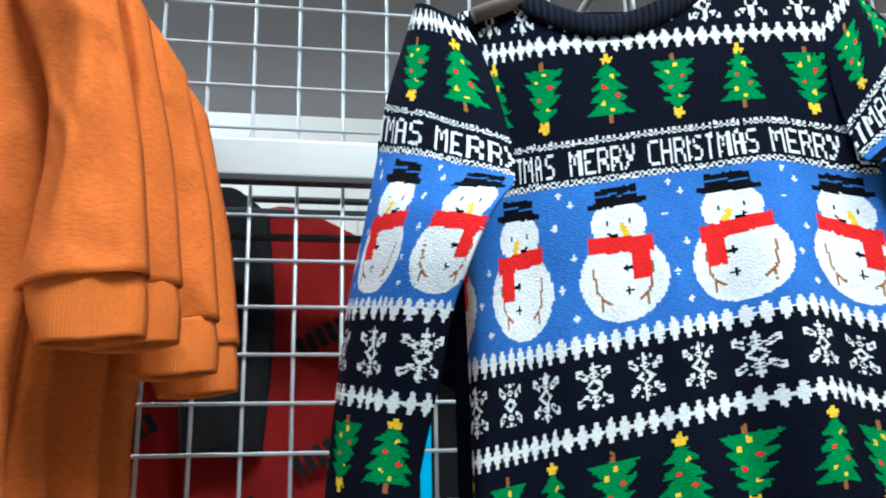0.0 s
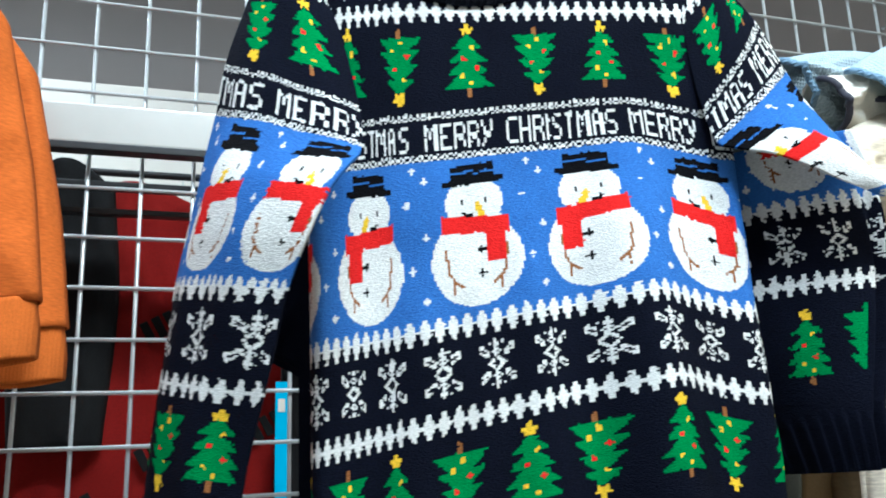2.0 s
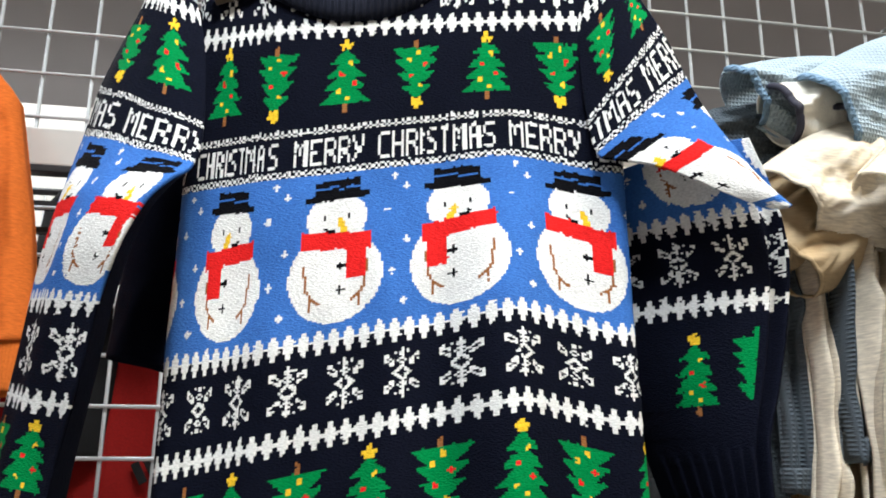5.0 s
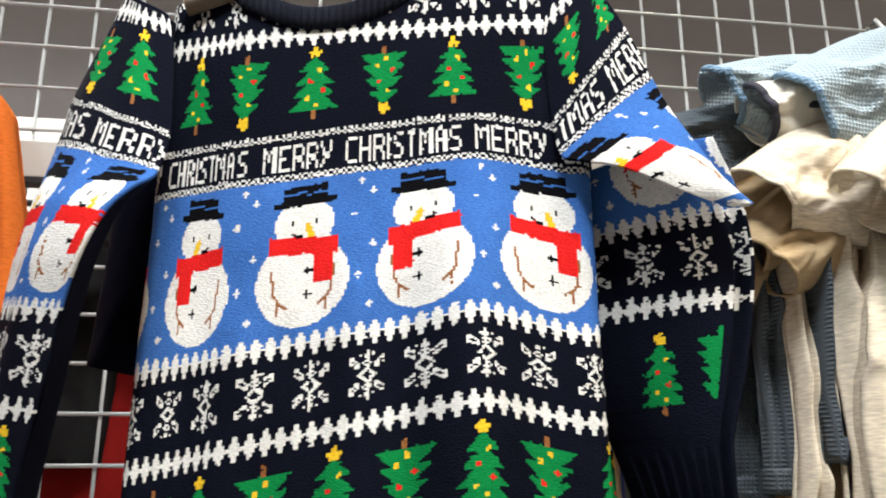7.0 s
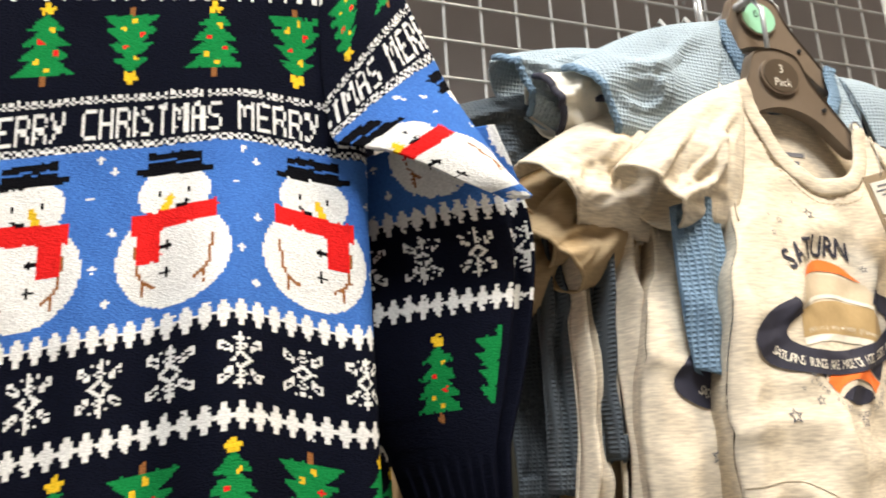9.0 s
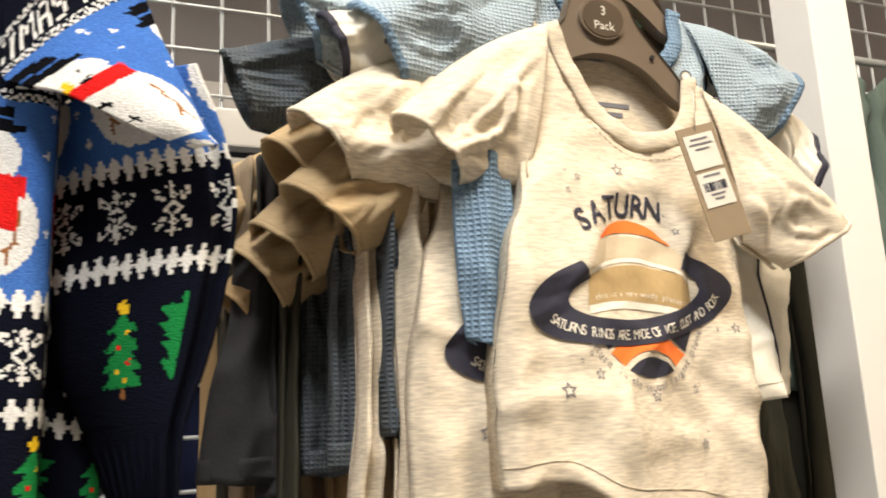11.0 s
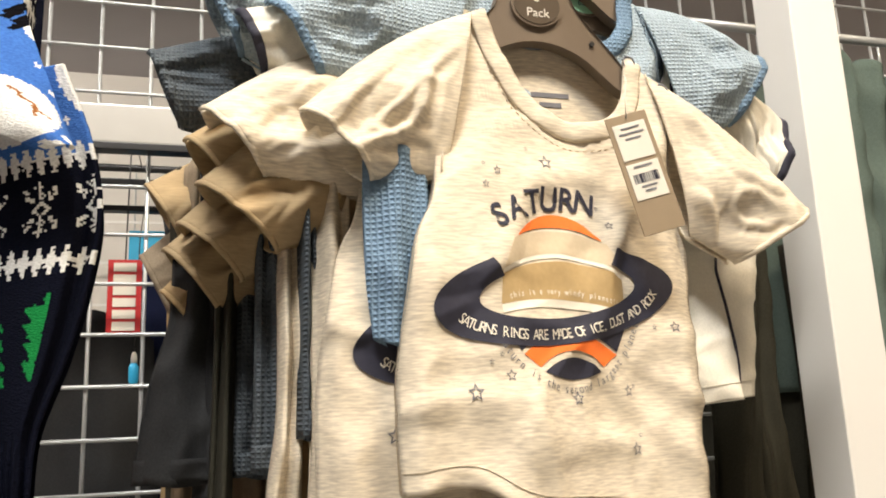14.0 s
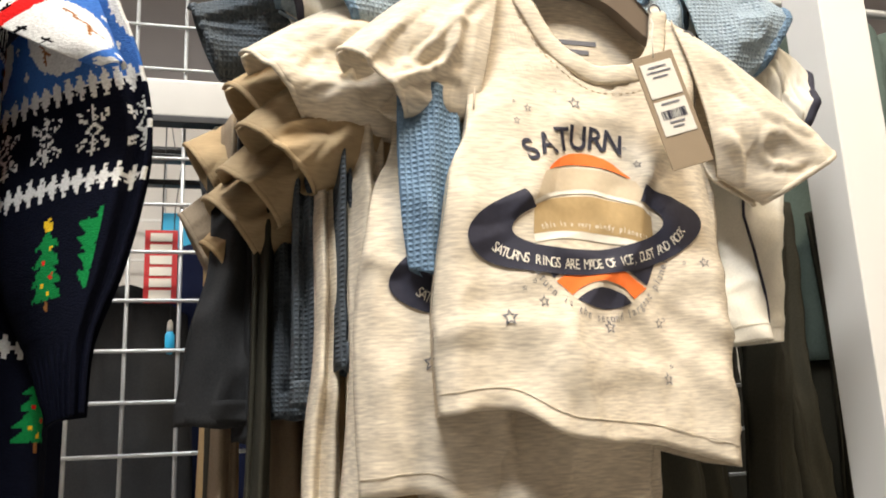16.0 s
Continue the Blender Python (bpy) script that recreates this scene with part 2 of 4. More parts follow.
def letters(text, size, bold=0.0):
    """Flat letters of the built-in font as vertices and faces about their centre in x, standing on z = 0."""
    cu = bpy.data.curves.new("letters", "FONT")
    cu.body, cu.size, cu.align_x, cu.offset = text, size, "CENTER", size * bold
    ob = bpy.data.objects.new("letters", cu)
    scene.collection.objects.link(ob)
    dg = bpy.context.evaluated_depsgraph_get()
    me = bpy.data.meshes.new_from_object(ob.evaluated_get(dg))
    vs = [(v.co.x, v.co.y) for v in me.vertices]
    fs = [tuple(f.vertices) for f in me.polygons]
    bpy.data.objects.remove(ob)
    bpy.data.meshes.remove(me)
    return vs, fs


def set_text(chars, spots, size, surface, name, material, parent, stretch=1.0, lift=0.0009, bold=0.0):
    """One mesh of letters: each stands at its spot (x, z, turn in degrees) on the surface."""
    V, F = [], []
    for ch, (x, z, a) in zip(chars, spots):
        if ch == " ":
            continue
        vs, fs = letters(ch, size, bold)
        c, s = math.cos(radians(a)), math.sin(radians(a))
        n = len(V)
        for px, pz in vs:
            pz *= stretch
            X, Z = x + px * c - pz * s, z + px * s + pz * c
            V.append((X, surface(X, Z) - lift, Z))
        F += [tuple(n + k for k in f) for f in fs]
    return piece(name, mesh_of(name, V, F, [material], smooth=False), parent)


# ---- room ----
def slab(name, lo, hi, material, label, category):
    me = bpy.data.meshes.new(name)
    bm = block(lo, hi)
    bm.to_mesh(me)
    bm.free()
    me.materials.append(material)
    return tagged(new(name, me), label, category, "", "structure")


slab("floor", (-4, -4, -0.1), (5, 3.2, 0), FLOOR, "pale grey vinyl shop floor", "floor")
slab("ceiling", (-4, -4, CEILING), (5, 3.2, CEILING + 0.1), CEIL, "dim grey painted shop ceiling", "ceiling")
slab("wall_north", (-4, 3.1, 0), (5, 3.2, CEILING), WALL, "warm grey shop wall behind the racks", "wall")
slab("wall_south", (-4, -4.1, 0), (5, -4, CEILING), WALL, "warm grey shop wall", "wall")
slab("wall_west", (-4.1, -4, 0), (-4, 3.2, CEILING), WALL, "warm grey shop wall", "wall")
slab("wall_east", (5, -4, 0), (5.1, 3.2, CEILING), WALL, "warm grey shop wall", "wall")
for x, y, w, d, power, color in PANELS:
    lamp_thing = thing("ceiling_light", "square white luminous ceiling light panel", "ceiling light", "ceiling lights", at=(x, y, CEILING))
    part("frame", block((-w / 2 - 0.03, -d / 2 - 0.03, -0.02), (w / 2 + 0.03, d / 2 + 0.03, 0)), SHELF_WHITE, lamp_thing)
    part("diffuser", block((-w / 2, -d / 2, -0.026), (w / 2, d / 2, -0.0205)), LAMP, lamp_thing)
    lamp = bpy.data.lights.new("panel_lamp", "AREA")
    lamp.shape, lamp.size, lamp.size_y, lamp.energy, lamp.color = "RECTANGLE", w, d, power, color
    lamp_ob = new("panel_lamp", lamp)
    lamp_ob.matrix_world = pose(x, y, CEILING - 0.03)
# white shelving on the far wall; a glowing strip stands in for its lit top
band = thing("wall_shelf", "long white display ledge with a glowing band for the lit wall above", "shelf", at=(0, 3.0, 2.3))
part("ledge", block((-3.5, -0.25, 0), (4.5, 0.1, 0.06)), SHELF_WHITE, band)
part("lit_wall_glow", block((-3.5, -0.05, 0.09), (4.5, 0.02, 0.42)), glow("lit_wall_white", (1, 0.98, 0.95), 1.1), band)

# ---- wire grid rack ----
G = 0.05
rack = thing("grid_panel", "zinc wire grid display panel with square mesh", "display rack", at=(0, 0, 0))


def rod_mesh(name, a, b, r, material, n=8):
    me = bpy.data.meshes.new(name)
    bm = tube([a, b], r, n)
    bm.to_mesh(me)
    bm.free()
    me.materials.append(material)
    return me


up = rod_mesh("wire", (0, 0, 0.30), (0, 0, 2.35), 0.0020, CHROME)
across = rod_mesh("wire", (-0.85, -0.0038, 0), (2.2, -0.0038, 0), 0.0020, CHROME)
for i in range(-16, 44):
    w = piece("upright_wire", up, rack)
    w.location = (i * G, 0.0, 0)
for j in range(-24, 16):
    w = piece("cross_wire", across, rack)
    w.location = (0, 0, 1.6 + j * G)
for x in (-0.84, 2.19):
    part("foot_post", block((x - 0.015, -0.015, 0), (x + 0.015, 0.015, 2.36), 0.003), CHROME, rack)
rail = thing("cross_rail", "brushed metal rail fixed across the wire grid", "rail", at=(0, 0, 0))
part("front_rail", block((-0.85, -0.022, 1.690), (2.2, -0.008, 1.731), 0.002), RAIL, rail)
part("lower_lip", block((-0.85, -0.026, 1.682), (2.2, -0.008, 1.6895), 0.001), DARK_METAL, rail)
rear = thing("rear_rail", "thin dark metal rail behind the wire grid", "rail", at=(0, 0, 0))
part("bar", block((-0.85, 0.055, 1.668), (2.2, 0.07, 1.676), 0.001), DARK_METAL, rear)
part("bar", block((-0.85, 0.055, 1.640), (2.2, 0.07, 1.646), 0.001), DARK_METAL, rear)
part("bracket", block((-0.855, -0.004, 1.638), (-0.845, 0.07, 1.678)), DARK_METAL, rear)
part("bracket", block((2.19, -0.004, 1.638), (2.2, 0.07, 1.678)), DARK_METAL, rear)


def arm(x, z, reach):
    a = thing("display_arm", "straight chrome display arm hooked on the grid", "rack arm", "display arms", at=(x, 0, z))
    part("rod", tube([(0, -0.003, 0), (0, -reach * 0.5, 0.002), (0, -reach, 0.006), (0, -reach - 0.006, 0.02)], 0.004, 10), CHROME, a)
    part("hook_plate", block((-0.03, -0.012, -0.03), (0.03, -0.007, 0.012), 0.001), CHROME, a)
    return a


arm(0.385, 1.752, 0.47)
arm(0.868, 1.752, 0.47)
arm(-0.13, 1.842, 0.42)

# ---- knitted sweater ----
DU, DS, LETTER = 0.0014, 0.0011, 0.0017
FONT = {"M": "10001 11011 10101 10101 10001 10001 10001", "E": "1111 1000 1000 1110 1000 1000 1111", "R": "1110 1001 1001 1110 1010 1001 1001",
        "Y": "1001 1001 0101 0110 0010 0100 1000", "C": "0111 1000 1000 1000 1000 1000 0111", "H": "1001 1001 1001 1111 1001 1001 1001",
        "I": "1 1 1 1 1 1 1", "S": "0111 1000 1000 0110 0001 0001 1110", "T": "111 010 010 010 010 010 010", "A": "0110 1001 1001 1111 1001 1001 1001",
        " ": "000 000 000 000 000 000 000"}
LINE = ["".join(FONT[ch].split()[r] + "0" for ch in "MERRY CHRISTMAS ") for r in range(7)]


def tree(x, h, flip):
    """A fir with star and baubles; x across, h from the star's tip (0) to the trunk's foot (0.047)."""
    if flip:
        h = 0.047 - h
    if h < 0 or h > 0.047:
        return None
    ax = abs(x)
    if h < 0.0075:
        hh = abs(h - 0.0038)
        if (ax < 0.0012 and h < 0.0065) or (hh < 0.0009 and ax < 0.0036) or (h > 0.0050 and 0.0008 < ax < 0.0032):
            return YELLOW
        return None
    if h > 0.0415:
        return BROWN if ax < 0.0014 else None
    k = (h - 0.0075) / 0.034
    tier = min(int(k * 4), 3)
    f = k * 4 - tier
    if ax < 0.0012 + 0.0019 * tier + 0.0086 * f:
        for bx, bh, c in ((0.003, 0.0155, YELLOW), (-0.003, 0.0225, RED), (0.005, 0.0295, RED), (-0.004, 0.0335, YELLOW), (0.0015, 0.038, YELLOW)):
            if (x - bx) ** 2 + (h - bh) ** 2 < 0.0015 ** 2:
                return c
        return GREEN
    return None


def near_line(x, z, a, b, w):
    ax, az = a
    bx, bz = b
    d = (bx - ax) ** 2 + (bz - az) ** 2
    t = max(0, min(1, ((x - ax) * (bx - ax) + (z - az) * (bz - az)) / d))
    return (x - ax - t * (bx - ax)) ** 2 + (z - az - t * (bz - az)) ** 2 < w * w


def snowman(x, h, mirror):
    """x across, h down from the top of the hat (0) to the foot (0.084)."""
    m = -x if mirror else x
    tilt = 0.06 * m
    hh = h + tilt
    if 0 <= hh < 0.0085 and abs(x) < 0.0135:
        return BLUE if abs(hh - 0.0050 - 0.0008 * math.copysign(1, x)) < 0.0006 else BLACK
    if 0.0085 <= hh < 0.0125 and abs(x) < 0.0185:
        return BLACK
    head = (x / 0.0175) ** 2 + ((h - 0.0235) / 0.0150) ** 2 < 1 and h > 0.010
    body = (x / 0.0270) ** 2 + ((h - 0.0575) / 0.0262) ** 2 < 1
    low = abs(x) < 0.0195 and 0.033 < h < 0.042
    if 0.0318 + 0.08 * m < h < 0.0420 + 0.08 * m and abs(x) < 0.0200:
        return RED
    if 0.0065 < m < 0.0180 and 0.038 < h < 0.0590:
        return RED
    if near_line(m, h, (0.002, 0.0255), (0.0065, 0.0355), 0.0021 - 0.0001) and h > 0.022:
        return YELLOW
    if head:
        if 0.0205 < h < 0.0240 and (abs(x - 0.0075) <= 0.0007 or abs(x + 0.0075) <= 0.0007):
            return BLACK
        if (abs(m + 0.0035) < 0.0028 and 0.0300 < h < 0.0314) or (abs(m + 0.0062) < 0.0010 and 0.0285 < h < 0.0302):
            return BLACK
        return WHITE
    if body or low:
        for bh in (0.0520, 0.0655):
            if (abs(m - 0.003) < 0.0009 and abs(h - bh) < 0.0024) or (abs(m - 0.003) < 0.0027 and abs(h - bh) < 0.0009):
                return BLACK
        for sx in (-1, 1):
            if near_line(x * sx, h, (0.0185, 0.050), (0.0160, 0.066), 0.0008) or near_line(x * sx, h, (0.0160, 0.066), (0.0090, 0.0725), 0.0008) \
                    or near_line(x * sx, h, (0.0135, 0.069), (0.0145, 0.0755), 0.0008):
                return BROWN
        return WHITE
    return None


FLAKE = ("0000000001", "0000000001", "0000001011", "0110000011", "0111000001", "0100100011", "0110010101", "0001110011", "0000110001", "0000000011",
         "0000000110", "0000001100", "0000011000")


def flake(x, z):
    """A knitted snowflake about its centre: a quarter of its stitches, mirrored both ways."""
    col, row = 9 - int(abs(x) * 1.16 / DU + 0.5), 12 - int(abs(z) / DS + 0.5)
    return col >= 0 and row >= 0 and FLAKE[row][col] == "1"


def fence(u, d, pitch=0.0088):
    """White pegs on a thin line; d is the height from the line."""
    k = math.floor(u / DU) % 6
    a = abs(d)
    return (k in (0, 1, 2, 3) and a < 0.0036) or (k in (1, 2) and a < 0.0066) or a < 0.0006


def pick(k, first, pitch, u):
    """Nearest motif's number and the distance from its middle."""
    n = round((u - first) / pitch)
    return n, u - first - n * pitch


def chart(u, s, trunk=True, word=None):
    """The knitting chart: the colour of the stitch at u across and s down from the yoke."""
    fuzz = noise.noise(Vector((u * 640, s * 760, 0.5)))
    u, s = u + 0.0008 * fuzz, s + 0.0005 * noise.noise(Vector((s * 700, u * 700, 3.5)))
    u = (math.floor(u / DU) + 0.5) * DU
    s = (math.floor(s / DS) + 0.5) * DS
    if s < -0.009:
        n, x = pick(0, 0.30, 0.0315, u)
        return WHITE if flake(x, s + 0.024) and s > -0.039 else NAVY
    if s < 0.0075:
        return WHITE if fence(u, s) else NAVY
    if s < 0.0625:
        n, x = pick(0, 0.357, 0.0435, u)
        return tree(x, s - (0.0080 if n % 2 == 0 else 0.0105), n % 2 != 0) or NAVY
    if s < 0.0675 or 0.0900 <= s < 0.0945:
        i, j = math.floor(u / 0.0019), math.floor(s / 0.0015)
        return WHITE if (i + j) % 2 == 0 else NAVY
    if s < 0.0900:
        row = int((s - 0.0700) / 0.0178 * 7)
        if s < 0.0700 or row > 6:
            return NAVY
        col = int(((u if word is None else word) - 0.327) / LETTER + 1000 * len(LINE[0])) % len(LINE[0])
        return WHITE if LINE[row][col] == "1" else NAVY
    if s < 0.1885 or (s < 0.1925 and not fence(u, s - 0.192)):
        n, x = pick(0, 0.355, 0.0700, u)
        c = snowman(x, s - 0.0990, n % 2 != 0)
        if c is not None:
            return c
        if fence(u, s - 0.192):
            return WHITE
        for fx, fs in ((0.03, 0.107), (0.040, 0.120), (0.029, 0.140), (0.038, 0.158), (0.031, 0.176), (0.036, 0.100)):
            d = (u - 0.355 + fx * 1.0) % 0.07
            d = min(d, 0.07 - d)
            if (d <= 0.0007 and abs(s - fs) < 0.0022) or (d < 0.0021 and abs(s - fs) <= 0.00056):
                return WHITE
        return BLUE
    if s < 0.200:
        return WHITE if fence(u, s - 0.192) else NAVY
    if s < 0.2325:
        n, x = pick(0, 0.300, 0.0312, u)
        return WHITE if flake(x, s - 0.216) else NAVY
    if s < 0.250:
        return WHITE if fence(u, s - 0.242) else NAVY
    if s < 0.318:
        first, pitch = (0.3765, 0.0378) if trunk else (0.557, 0.0365)
        n, x = pick(0, first, pitch, u)
        if not trunk and n < 0:
            return NAVY
        if not trunk and (n > 1 or (n == 1 and x > 0.001)):
            return NAVY
        if not trunk and n == 1:
            return GREEN if tree(x, s - 0.257, True) is not None and s < 0.297 else NAVY
        return tree(x, s - ((0.2515 if n % 2 == 0 else 0.2545) if trunk else 0.257), n % 2 != 0) or NAVY
    return NAVY


def smooth(a, b, x):
    t = max(0.0, min(1.0, (x - a) / (b - a)))
    return t * t * (3 - 2 * t)


def body_place(u, s):
    """Where the stitch at u, s of the hanging sweater's front lies."""
    x, back = u, 0.0
    if u < 0.310:
        x = max(0.268, 0.310 - (0.310 - u) / 1.5)
        back = 0.004 * ((0.310 - x) / 0.042) ** 2
    if u < 0.247:
        a = (0.247 - u) / 0.012
        a1 = min(a, 1.9)
        x, back = 0.268 - 0.008 * math.sin(a1), 0.004 + 0.008 * (1 - math.cos(a1)) + max(0, a - a1) * 0.012
    elif u > 0.512:
        a = (u - 0.512) / 0.014
        a1 = min(a, 1.9)
        x, back = 0.512 + 0.014 * math.sin(a1), 0.014 * (1 - math.cos(a1)) + max(0, a - a1) * 0.014
    amp = np.interp(s, [-0.05, 0, 0.064, 0.094, 0.192, 0.242, 0.36], [0.004, 0.008, 0.0205, 0.0205, 0.031, 0.0365, 0.040])
    fall = np.interp(s, [-0.05, 0, 0.064, 0.192, 0.36], [0.0, 0.0, 0.012, 0.012, 0.010])
    z = 1.670 - s
    if x < 0.455:
        z -= amp * ((0.455 - x) / 0.188) ** 1.12
    else:
        z -= fall * min(1.0, (x - 0.455) / 0.055) ** 1.3
    y = -0.4238 - 0.2094 * x + 0.060 * z + back + 0.006
    down = smooth(0.05, 0.26, s)
    y -= 0.026 * down * math.exp(-((x - 0.448) / 0.026) ** 2)
    y -= 0.005 * smooth(0.09, 0.2, s) * math.exp(-((x - 0.385) / 0.014) ** 2) - 0.004 * down * math.exp(-((x - 0.415) / 0.012) ** 2)
    y += 0.003 * math.sin((x - 0.29) * 95 + s * 6) * smooth(0.08, 0.2, s) * smooth(0.36, 0.30, x)
    y += wrinkle(x, z, 3, 0.06, 0.003) + wrinkle(x, z, 8, 0.02, 0.0012)
    return x, y, z


def stitched(name, parent, place, us, ss, color, label=""):
    """A sheet of knitted stitches, one face a stitch."""
    P = np.array([[place(u, s) for u in us] for s in ss])
    index = [color((us[i] + us[i + 1]) / 2, (ss[j] + ss[j + 1]) / 2) for j in range(len(ss) - 1) for i in range(len(us) - 1)]
    ob = piece(name, grid_mesh(name, P, YARN, index), parent, label)
    return thick(ob, 0.0022, -1.0)


def neck_drop(u):
    """The lowest s of the neck opening at u."""
    q = (u - 0.362) / 0.064
    return -0.0035 - 0.030 * q * q if abs(q) < 1 else -0.0335


def guides(inner, outer, rows):
    """A sleeve's place and knitting row from two guide curves and the rows that they are on."""
    A, B = spline(inner, 160), spline(outer, 160)
    S = spline([(r,) for r in rows], 160)[:, 0]

    def place(b, a, bulge, sag=0.0):
        k = max(0.0, min(160.0, a * 160))
        i = min(int(k), 159)
        f = k - i
        p, q = A[i] * (1 - f) + A[i + 1] * f, B[i] * (1 - f) + B[i + 1] * f
        r = p + (q - p) * b
        d = math.sin(math.pi * max(0, min(1, b)))
        n = np.array([-(q - p)[1], (q - p)[0], 0.0])
        n = -n / (np.linalg.norm(n) + 1e-9)
        n = n if n[1] < 0 else -n
        return r + n * bulge * d, S[i] * (1 - f) + S[i + 1] * f
    return place


def sweater(label, at, full=True):
    t = thing("sweater", label, "sweater", "knitted sweaters", at=(0, 0, 0))
    us = np.arange(0.2224, 0.5561, DU)
    rows = np.concatenate([np.linspace(0.0, 0.03, 32)[:-1], np.arange(0.03, 0.372, DS)])
    drop = lambda u, s: s if s >= 0.03 else neck_drop(u) + s * (0.03 - neck_drop(u)) / 0.03
    stitched("front", t, lambda u, s: body_place(u, drop(u, s)), us, rows, lambda u, s: chart(u, drop(u, s)))
    back = np.array([[(x, -0.345 - 0.2 * (x - 0.39) + wrinkle(x, z, 12, 0.06, 0.004), z) for x in np.linspace(0.262, 0.526, 30)] for z in np.linspace(1.72, 1.31, 30)])
    piece("back", grid_mesh("back", back, [YARN[NAVY]]), t)
    # ribbed neckband and the inside of the back neck
    ring = []
    for k in range(33):
        q = -1.08 + 2.16 * k / 32
        u = 0.362 + 0.064 * q
        x, y, z = body_place(u, -0.0035 - 0.030 * q * q)
        ring.append((x, y - 0.001, z + 0.008))
    part("neckband", tube(ring, 0.0085, 10, 0.45), NAVY_RIB, t, "ribbed navy neckband")
    # far sleeve: hangs toward the viewer and turns its flat side outward
    gl = guides([(0.261, -0.385, 1.676), (0.271, -0.405, 1.636), (0.278, -0.430, 1.577), (0.276, -0.442, 1.548), (0.267, -0.454, 1.534), (0.257, -0.460, 1.520), (0.247, -0.459, 1.498), (0.238, -0.449, 1.471), (0.233, -0.442, 1.445), (0.228, -0.436, 1.420), (0.221, -0.430, 1.385), (0.214, -0.424, 1.335)],
                [(0.232, -0.365, 1.702), (0.220, -0.372, 1.660), (0.209, -0.380, 1.618), (0.204, -0.384, 1.583), (0.199, -0.386, 1.556), (0.196, -0.386, 1.538), (0.191, -0.381, 1.512), (0.186, -0.372, 1.485), (0.183, -0.370, 1.458), (0.180, -0.368, 1.433), (0.176, -0.364, 1.395), (0.172, -0.360, 1.345)],
                (-0.010, 0.020, 0.0625, 0.0945, 0.114, 0.131, 0.157, 0.191, 0.216, 0.242, 0.285, 0.336))
    wide = 0.100

    def place_l(u, s):
        b = u / wide
        r, _ = gl(b, s / 0.44, 0.011)
        return r[0] + 0.0012 * math.sin(b * 14), r[1] + wrinkle(r[0] * 2, r[2], 6, 0.05, 0.003), r[2]

    def knit_l(u, s):
        """The motifs wrap round the sleeve: each band has its own spread."""
        b, row = u / wide, gl(0.5, s / 0.44, 0)[1]
        first, spread = (0.383, 0.097) if row < 0.0625 else (0.376, 0.135) if row < 0.1925 else (0.3424, 0.080) if row < 0.250 else (0.395, 0.084)
        return chart(first - b * spread, row, True, 0.3677 - b * 0.0793)
    stitched("sleeve", t, place_l, np.arange(0.0, wide + DU, DU * 0.8), np.arange(0, 0.4401, DS), knit_l)
    inner = np.array([[gl(b, a, -0.022 if 0 < b < 1 else 0)[0] for b in np.linspace(0, 1, 16)] for a in np.linspace(0, 1, 60)])
    piece("sleeve_lining", grid_mesh("sleeve_lining", inner[:, ::-1], [YARN[NAVY]]), t)
    # near sleeve: folded over at the elbow, the forearm hangs below the fold
    gr = guides([(0.500, -0.418, 1.694), (0.500, -0.425, 1.644), (0.501, -0.433, 1.597), (0.503, -0.440, 1.572), (0.512, -0.448, 1.566), (0.528, -0.460, 1.560), (0.544, -0.470, 1.550), (0.563, -0.478, 1.539), (0.585, -0.481, 1.529)],
                [(0.530, -0.405, 1.738), (0.542, -0.415, 1.704), (0.551, -0.432, 1.665), (0.563, -0.442, 1.625), (0.567, -0.446, 1.612), (0.573, -0.452, 1.594), (0.581, -0.460, 1.573), (0.589, -0.468, 1.552), (0.597, -0.474, 1.533)],
                (-0.022, 0.020, 0.0625, 0.0945, 0.104, 0.125, 0.148, 0.170, 0.192))
    span = 0.100

    def place_r(u, s):
        r, _ = gr(u / span, s / 0.26, 0.010)
        return r[0], r[1] + wrinkle(r[0], r[2], 9, 0.03, 0.002), r[2]

    def knit_r(u, s):
        """The motifs follow the true distance from the folded edge."""
        row = gr(0.5, s / 0.26, 0)[1]
        far = float(np.linalg.norm(gr(1.0, s / 0.26, 0)[0] - gr(0.0, s / 0.26, 0)[0])) * u / span
        return chart((0.3785 if row < 0.0625 else 0.4190) + far, row, True, 0.4115 + far * 0.9)
    stitched("sleeve", t, place_r, np.arange(0.0, span + DU, DU), np.arange(0, 0.2601, DS), knit_r)
    right = spline([(0.588, 1.575), (0.601, 1.545), (0.607, 1.510), (0.603, 1.470), (0.595, 1.430), (0.584, 1.398), (0.582, 1.366)], 200)
    left = spline([(0.522, 1.575), (0.523, 1.545), (0.523, 1.500), (0.524, 1.460), (0.530, 1.430), (0.544, 1.398), (0.556, 1.370)], 200)

    def place_f(u, s):
        k = min(200, max(0, int(s / 0.205 * 200)))
        z = 1.575 - s * 1.01
        a, b = left[k][0], right[k][0]
        f = (u - 0.510) / 0.105
        x = a + (b - a) * f
        rib = smooth(0.168, 0.182, s)
        y = -0.392 - 0.072 * max(0.0, f) ** 0.8 - 0.005 * math.sin(math.pi * min(1, max(0, f))) + wrinkle(x, z, 14, 0.04, 0.003) + rib * 0.0018 * math.sin(f * 60)
        y += 0.010 * smooth(0.86, 0.93, f) * smooth(0.03, 0.08, s) * (1 - 0.6 * smooth(0.93, 1.0, f))
        return x, y, z + 0.004 * f
    stitched("forearm", t, place_f, np.arange(0.510, 0.6155, DU), np.arange(0, 0.206, DS), lambda u, s: chart(u, 0.150 + s, False) if s < 0.165 else NAVY)
